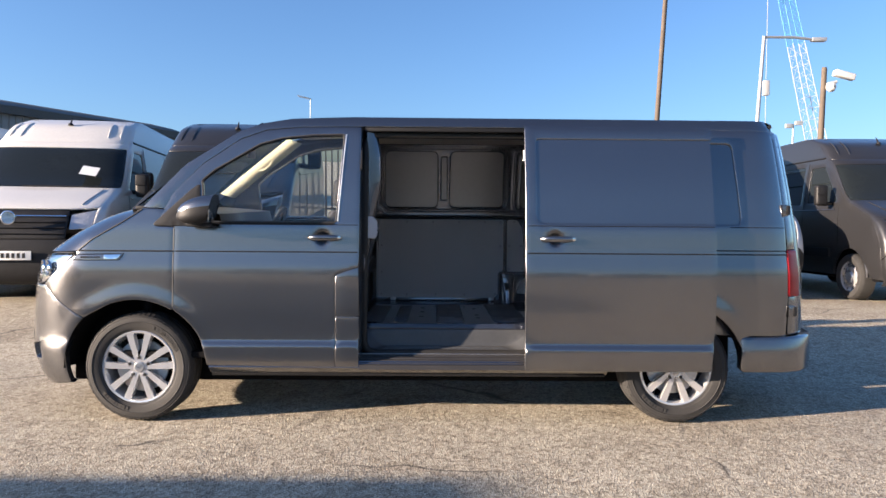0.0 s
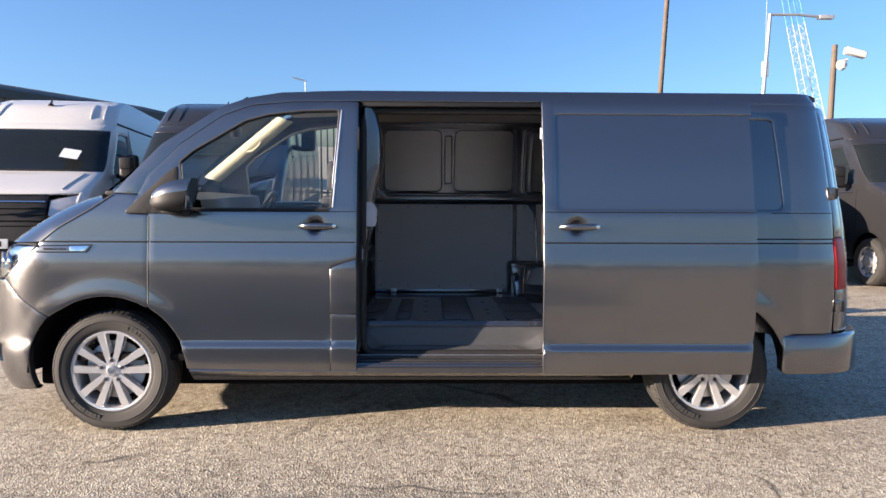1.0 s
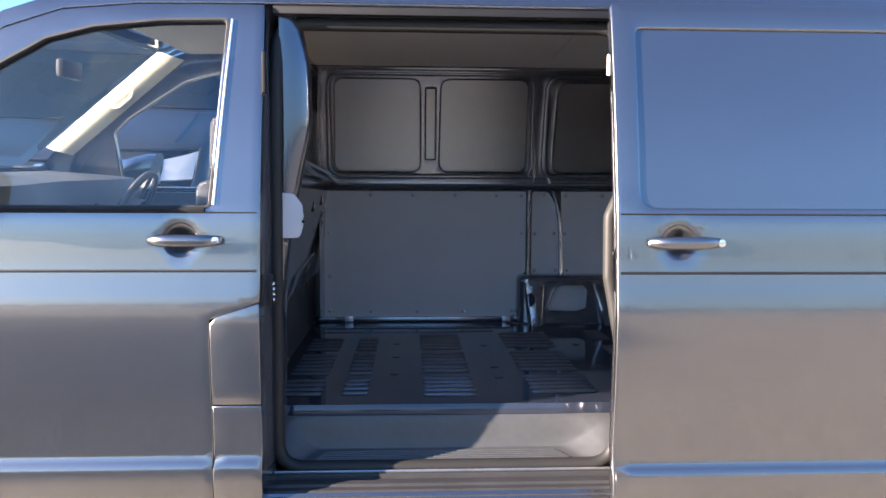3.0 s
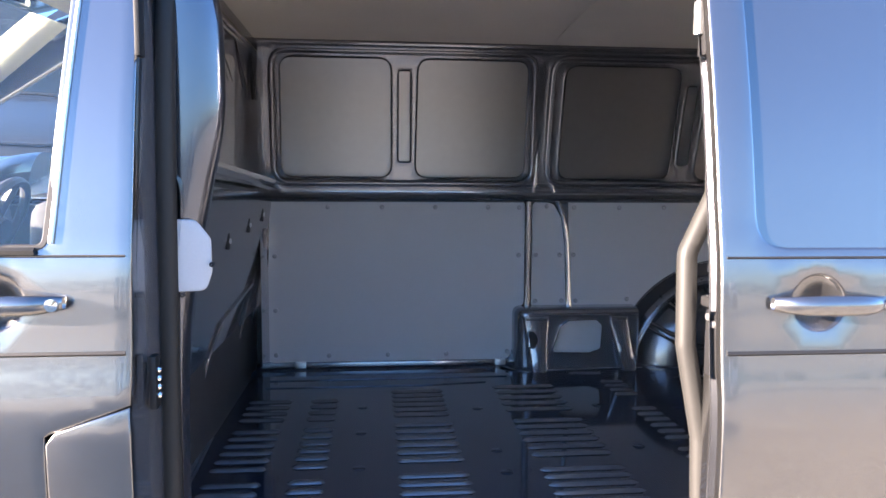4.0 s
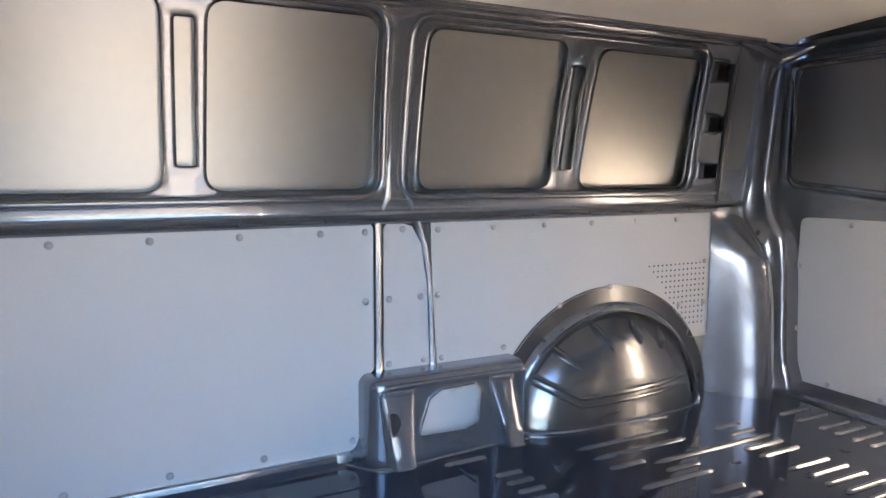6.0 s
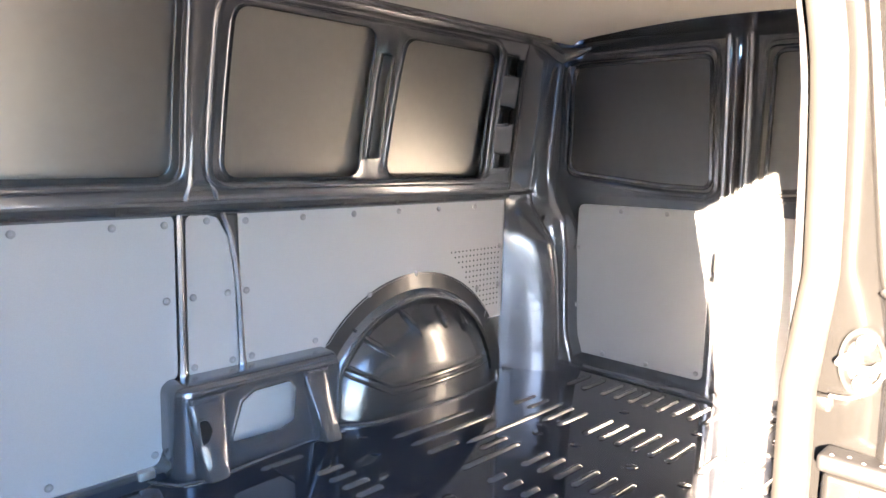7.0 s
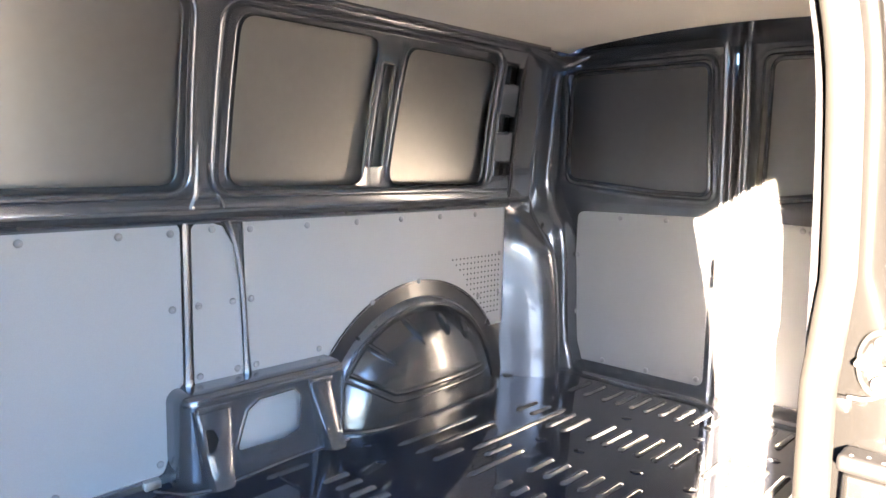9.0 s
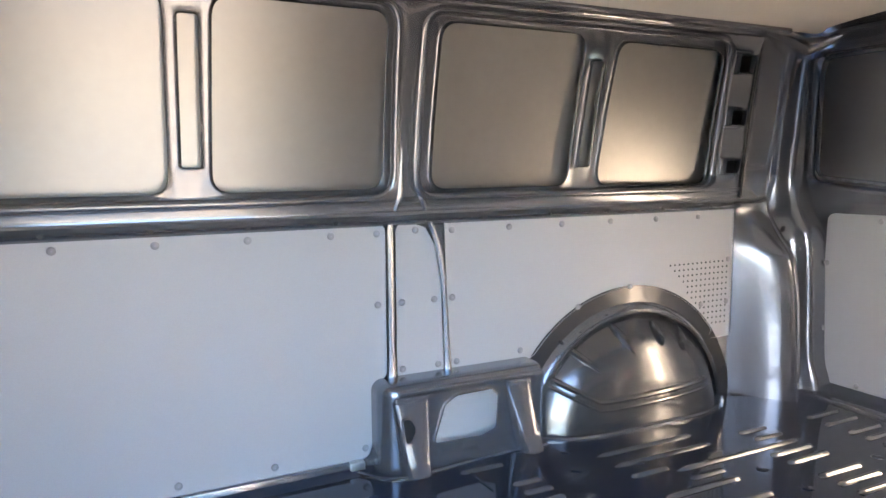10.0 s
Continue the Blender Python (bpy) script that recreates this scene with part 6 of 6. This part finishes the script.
    for s in (0.42, 0.62, -0.42, -0.62):
        part("roof_swage", tube_bm([Vector(nose(s, tt(2.24 + 0.03 * k))) + Vector((0, -0.004, 0)) for k in range(9)], [0.004] + [0.014] * 7 + [0.004], 6), paint, v)
    for s in (0.45, -0.45):
        part("bonnet_crease", tube_bm([Vector(nose(s * (1 + 0.03 * k), tt(1.24 + 0.027 * k))) + Vector((0, -0.002, 0.001)) for k in range(9)], 0.010, 6), paint, v)
    part("rear", grid_bm(lambda a, b: ((2 * b - 1) * HW(0.4 + 2.18 * a), 5.95, 0.4 + 2.18 * a), 12, 4), paint, v)
    part("inner_block", box_bm(-0.85, 0.5, 0.3, 0.85, 5.9, 1.12, 0.02), DARKGAP, v)
    part("aerial", tube_bm([(0.0, 1.95, 2.46), (0.0, 2.03, 2.56)], [0.02, 0.006], 5), BLACK, v)
    part("aerial_foot", lathe_bm([(0.04, 0), (0.035, 0.02), (0.001, 0.035)], 10, None, Matrix.Translation((0.0, 1.95, 2.445)) @ Matrix.Rotation(math.pi / 2, 4, "X")), BLACK, v)
    part("wiper", tube_bm([Vector(nose(-0.1 + 0.09 * i, tt(1.50))) + Vector((0, -0.02, 0.0)) for i in range(9)], 0.012, 5), BLACK, v)
    if paper:
        o = part("paper_sheet", box_bm(-0.11, -0.002, -0.09, 0.11, 0.002, 0.09), PAPER, v, "white paper sheet behind the screen")
        o.matrix_basis = pose(0.56, 1.06, 1.72, -48, 8, 0)
    return v


big_van("white large van with black grille and bumper", WHITEP, (-3.25, 3.2, 0.25), 7, True)
big_van("dark grey large high-roof van", DARKP, (-0.85, 3.1, 0.20), 5)
big_van("white large van at the end of the row", WHITEP, (-6.3, 3.6, 0.28), 0)
big_van("silver grey large van half hidden in the row", SILVP, (6.2, 4.7, 0.20), 0)
big_van("dark grey large van with steel wheels", DARKP, (9.05, 4.2, 0.20), 0, False, glazed=True)

# Unseen van, placed so that its shadow reaches the near ground.
wv = big_van("white large van added out of view across the yard", WHITEP, (-7.95, -6.85, 0.0), 90, False, "vans across the yard")
# Unseen copy, added only to shade the ground that the inner panels mirror.
copy_thing(wv, pose(-6.3, -9.2, 0.0, 0, 0, 90))
dv = big_van("dark large van across the yard", DARKP, (-6.0, -26.0, 0.0), 180, False, "vans across the yard")
for k in range(5):
    copy_thing(wv if k % 2 == 0 else dv, pose(-2.6 + 3.3 * k, -26.0 - 0.4 * (k % 3), 0, 0, 0, 180))


def hedge():
    """Far dark tree line along the yard's edge, of many leafy clumps."""
    rnd = random.Random(5)
    vs, fs = [], []
    for i in range(2600):
        x = rnd.uniform(-140, 140)
        h = 4.5 + 2.5 * noise.noise(Vector((x * 0.05, 0, 0))) + 1.2 * noise.noise(Vector((x * 0.3, 4, 0)))
        c = Vector((x, -95 + rnd.uniform(-4, 4), rnd.uniform(0.2, h)))
        r = rnd.uniform(0.4, 1.1)
        n = len(vs)
        for k in range(6):
            d = Vector((rnd.uniform(-1, 1), rnd.uniform(-1, 1), rnd.uniform(-0.7, 1))).normalized()
            vs.append(c + d * r)
        fs += [(n, n + 1, n + 2), (n + 1, n + 3, n + 4), (n + 2, n + 5, n), (n + 3, n + 5, n + 1)]
    me = bpy.data.meshes.new("tree_line")
    me.from_pydata(vs, [], fs)
    tagged(link("tree_line", me, FOLI, None, "", False), "distant dark tree line beyond the yard", "trees", kind="stuff")


hedge()


def palisade():
    f = thing("palisade_fence", "dark steel palisade fence behind the parked vans", "fence")
    bm = box_bm(-0.035, -0.01, 0.0, 0.035, 0.01, 2.3, 0.004, 1)
    for v in bm.verts:
        if v.co.z > 2.2:
            v.co.x *= 0.25
    me = bpy.data.meshes.new("pale")
    bm.to_mesh(me)
    bm.free()
    for k in range(150):
        link("pale", me, DARKP, f, "", False).location = (-11 + 0.155 * k, 13.0, 0.28)
    for z in (0.75, 2.1):
        part("rail", box_bm(-11.2, 13.02, z, 12.3, 13.06, z + 0.06), DARKP, f, smooth=False)


palisade()


def bare_tree(x, y, z, h, seed):
    rnd = random.Random(seed)
    t = thing("bare_tree", "leafless winter tree beyond the fence", "tree", at=(x, y, z))
    tr, tw = bmesh.new(), bmesh.new()

    def limb(p, d, ln, r, depth):
        q = p + d * ln
        m = p.lerp(q, 0.5) + Vector((rnd.uniform(-1, 1), rnd.uniform(-1, 1), 0)) * ln * 0.06
        tube_bm([p, m, q], [r, r * 0.8, r * 0.6], 5 if depth < 2 else 3, False, tr if depth < 2 else tw)
        if depth < 5:
            for k in range(3 if depth < 4 else 2):
                nd = (d + Vector((rnd.uniform(-1, 1), rnd.uniform(-1, 1), rnd.uniform(-0.1, 0.7))) * 0.75).normalized()
                limb(q if k else p.lerp(q, 0.7), nd, ln * rnd.uniform(0.6, 0.8), r * 0.55, depth + 1)
    limb(Vector((0, 0, 0)), Vector((0, 0, 1)), h * 0.3, h * 0.018, 0)
    part("trunk", tr, WOODP, t)
    part("twigs", tw, WOODP, t)


bare_tree(-1.9, 17, 0.28, 3.9, 3)
bare_tree(-0.7, 18, 0.28, 4.2, 4)

# ---- distance ----


def shed():
    b = thing("warehouse", "long low grey metal-clad warehouse", "building")
    p0, p1 = Vector((-24, 20, 0)), Vector((-13.5, 40, 0))
    d = (p1 - p0).normalized()
    nrm = Vector((d.y, -d.x, 0))
    L = (p1 - p0).length
    def f(u, z):
        return tuple(p0 + d * u + Vector((0, 0, z)))
    holes = [box2(3 + 5.5 * i, 0.1, 7 + 5.5 * i, 4.9) for i in range(3)]
    sheet("wall", box2(0, 0, L, 6.6), f, CLAD, b, holes, 1.0, 0.05, 0.3)
    part("cladding_rib", (lambda bm: [tube_bm([p0 + d * (0.35 * i) + nrm * 0.02 + Vector((0, 0, 5.0)), p0 + d * (0.35 * i) + nrm * 0.02 + Vector((0, 0, 6.6))], 0.04, 4, False, bm) for i in range(int(L / 0.35))] and bm)(bmesh.new()), CLAD, b, smooth=False)
    # A black sheet behind each doorway stands in for the shade indoors.
    for i in range(3):
        part("opening", grid_bm(lambda a, c: tuple(p0 + d * (3 + 5.5 * i + 4 * a) - nrm * 0.35 + Vector((0, 0, 4.9 * c))), 1, 1), DARKGAP, b)
    part("fascia", tube_bm([p0 + nrm * 0.1 + Vector((0, 0, 6.8)), p1 + nrm * 0.1 + Vector((0, 0, 6.8))], 0.28, 4), CLADD, b)
    part("roof", grid_bm(lambda a, c: tuple(p0 + d * (L * a) - nrm * (12 * c) + Vector((0, 0, 6.9 + 1.2 * math.sin(c * math.pi)))), 2, 6), CLADD, b)


shed()


def at_px(px, dist):
    """A place at that distance ahead of the walk's start, along the bearing (px - 771) / 1257."""
    return Vector((1.87 + (px - 771) / 1257 * dist, -5.37 + dist, 0))


def pole(label, name, base, top, h, r, mat):
    t = thing(name, label, name.replace("_", " "))
    part("post", tube_bm([base, base.lerp(top, 0.5) + Vector((0, 0, h / 2)), top + Vector((0, 0, h))], [r, r * 0.9, r * 0.75], 10), mat, t)
    return t


b0 = at_px(1146, 26)
pole("tall brown timber pole", "utility_pole", b0, at_px(1183, 26), 14.0, 0.10, WOODP)
p1 = at_px(1322, 24)
lp = pole("galvanised lamp post with a long arm", "street_lamp", p1, at_px(1347, 24), 7.75, 0.075, GALV)
tp = at_px(1347, 24) + Vector((0, 0, 7.72))
part("arm", tube_bm([tp, tp + Vector((1.0, 0.1, 0.03)), tp + Vector((1.9, 0.2, -0.02))], 0.045, 8), GALV, lp)
part("lantern", box_bm(tp.x + 1.7, tp.y + 0.1, tp.z - 0.08, tp.x + 2.2, tp.y + 0.32, tp.z + 0.05, 0.03), GALV, lp)
p2 = at_px(1443, 18)
cp = pole("dark pole carrying white security cameras", "camera_pole", p2, at_px(1455, 18), 5.35, 0.085, WOODP)
tp2 = at_px(1453, 18) + Vector((0, 0, 4.9))
part("bracket", tube_bm([tp2, tp2 + Vector((0.30, -0.1, 0.08))], 0.04, 8), GALV, cp)
bm = box_bm(-0.26, -0.09, -0.08, 0.26, 0.09, 0.08, 0.03, 3)
bmesh.ops.transform(bm, matrix=Matrix.Translation(tp2 + Vector((0.42, -0.2, 0.22))) @ pose(0, 0, 0, 0, 14, 0), verts=bm.verts)
part("camera_housing", bm, WHITEP, cp, "white camera housing")
part("dome_camera", lathe_bm([(0.001, -0.12), (0.09, -0.09), (0.13, 0.0), (0.09, 0.09), (0.001, 0.12)], 20, None, Matrix.Translation(tp2 + Vector((0.14, -0.12, -0.06)))), WHITEP, cp)
p3 = at_px(1398, 40)
fp = pole("small twin floodlight on a mast", "floodlight_mast", p3, at_px(1402, 40), 7.2, 0.06, GALV)
for k in (-0.25, 0.3):
    part("floodlight", box_bm(at_px(1402, 40).x + k - 0.2, at_px(1402, 40).y - 0.1, 7.05 + k * 0.3, at_px(1402, 40).x + k + 0.2, at_px(1402, 40).y + 0.1, 7.3 + k * 0.3, 0.04), GALV, fp)
p4 = at_px(548, 45)
an = pole("thin television aerial on a mast", "aerial_mast", p4, at_px(549, 45), 9.3, 0.035, GALV)
part("boom", tube_bm([at_px(527, 45) + Vector((0, 0, 9.45)), at_px(551, 45) + Vector((0, 0, 9.25))], 0.03, 5), GALV, an)
for i in range(6):
    q = at_px(529 + 3.6 * i, 45) + Vector((0, 0, 9.43 - 0.03 * i))
    part("element", tube_bm([q - Vector((0, 0.5, 0)), q + Vector((0, 0.5, 0))], 0.012, 4), GALV, an)


def crane():
    c = thing("tower_crane", "white lattice crane boom with a blue tip", "crane")
    a, b = at_px(1483, 120) + Vector((0, 0, 0.2)), at_px(1368, 120) + Vector((0, 0, 47))
    d = (b - a).normalized()
    sx = Vector((0, 1, 0)).cross(d).normalized()
    sy = d.cross(sx)
    L = (b - a).length
    n = 26
    for lo, hi, mat, lab in ((0, 18, CRANEM, "white lattice"), (18, 26, CRANEB, "blue lattice tip")):
        bm = bmesh.new()
        P = lambda i, k: a + d * (L * i / n) + sx * (1.35 - 0.02 * i) * (1 if k in (1, 2) else -1) + sy * (1.35 - 0.02 * i) * (1 if k > 1 else -1)
        for k in range(4):
            tube_bm([P(lo, k), P(hi, k)], 0.065, 5, False, bm)
        for i in range(lo, hi):
            for k in range(4):
                tube_bm([P(i, k), P(i + 1, (k + 1) % 4)], 0.028, 4, False, bm)
                tube_bm([P(i, k), P(i, (k + 1) % 4)], 0.028, 4, False, bm)
        part("boom", bm, mat, c, lab, smooth=False)
    part("cable", tube_bm([at_px(1352, 118) + Vector((0, 0, 8)), at_px(1352, 118) + Vector((0, 0, 45))], 0.05, 4), CRANEM, c)
    part("hook", box_bm(at_px(1352, 118).x - 0.5, at_px(1352, 118).y - 0.4, 23.5, at_px(1352, 118).x + 0.5, at_px(1352, 118).y + 0.4, 26, 0.2), CRANEM, c)


crane()
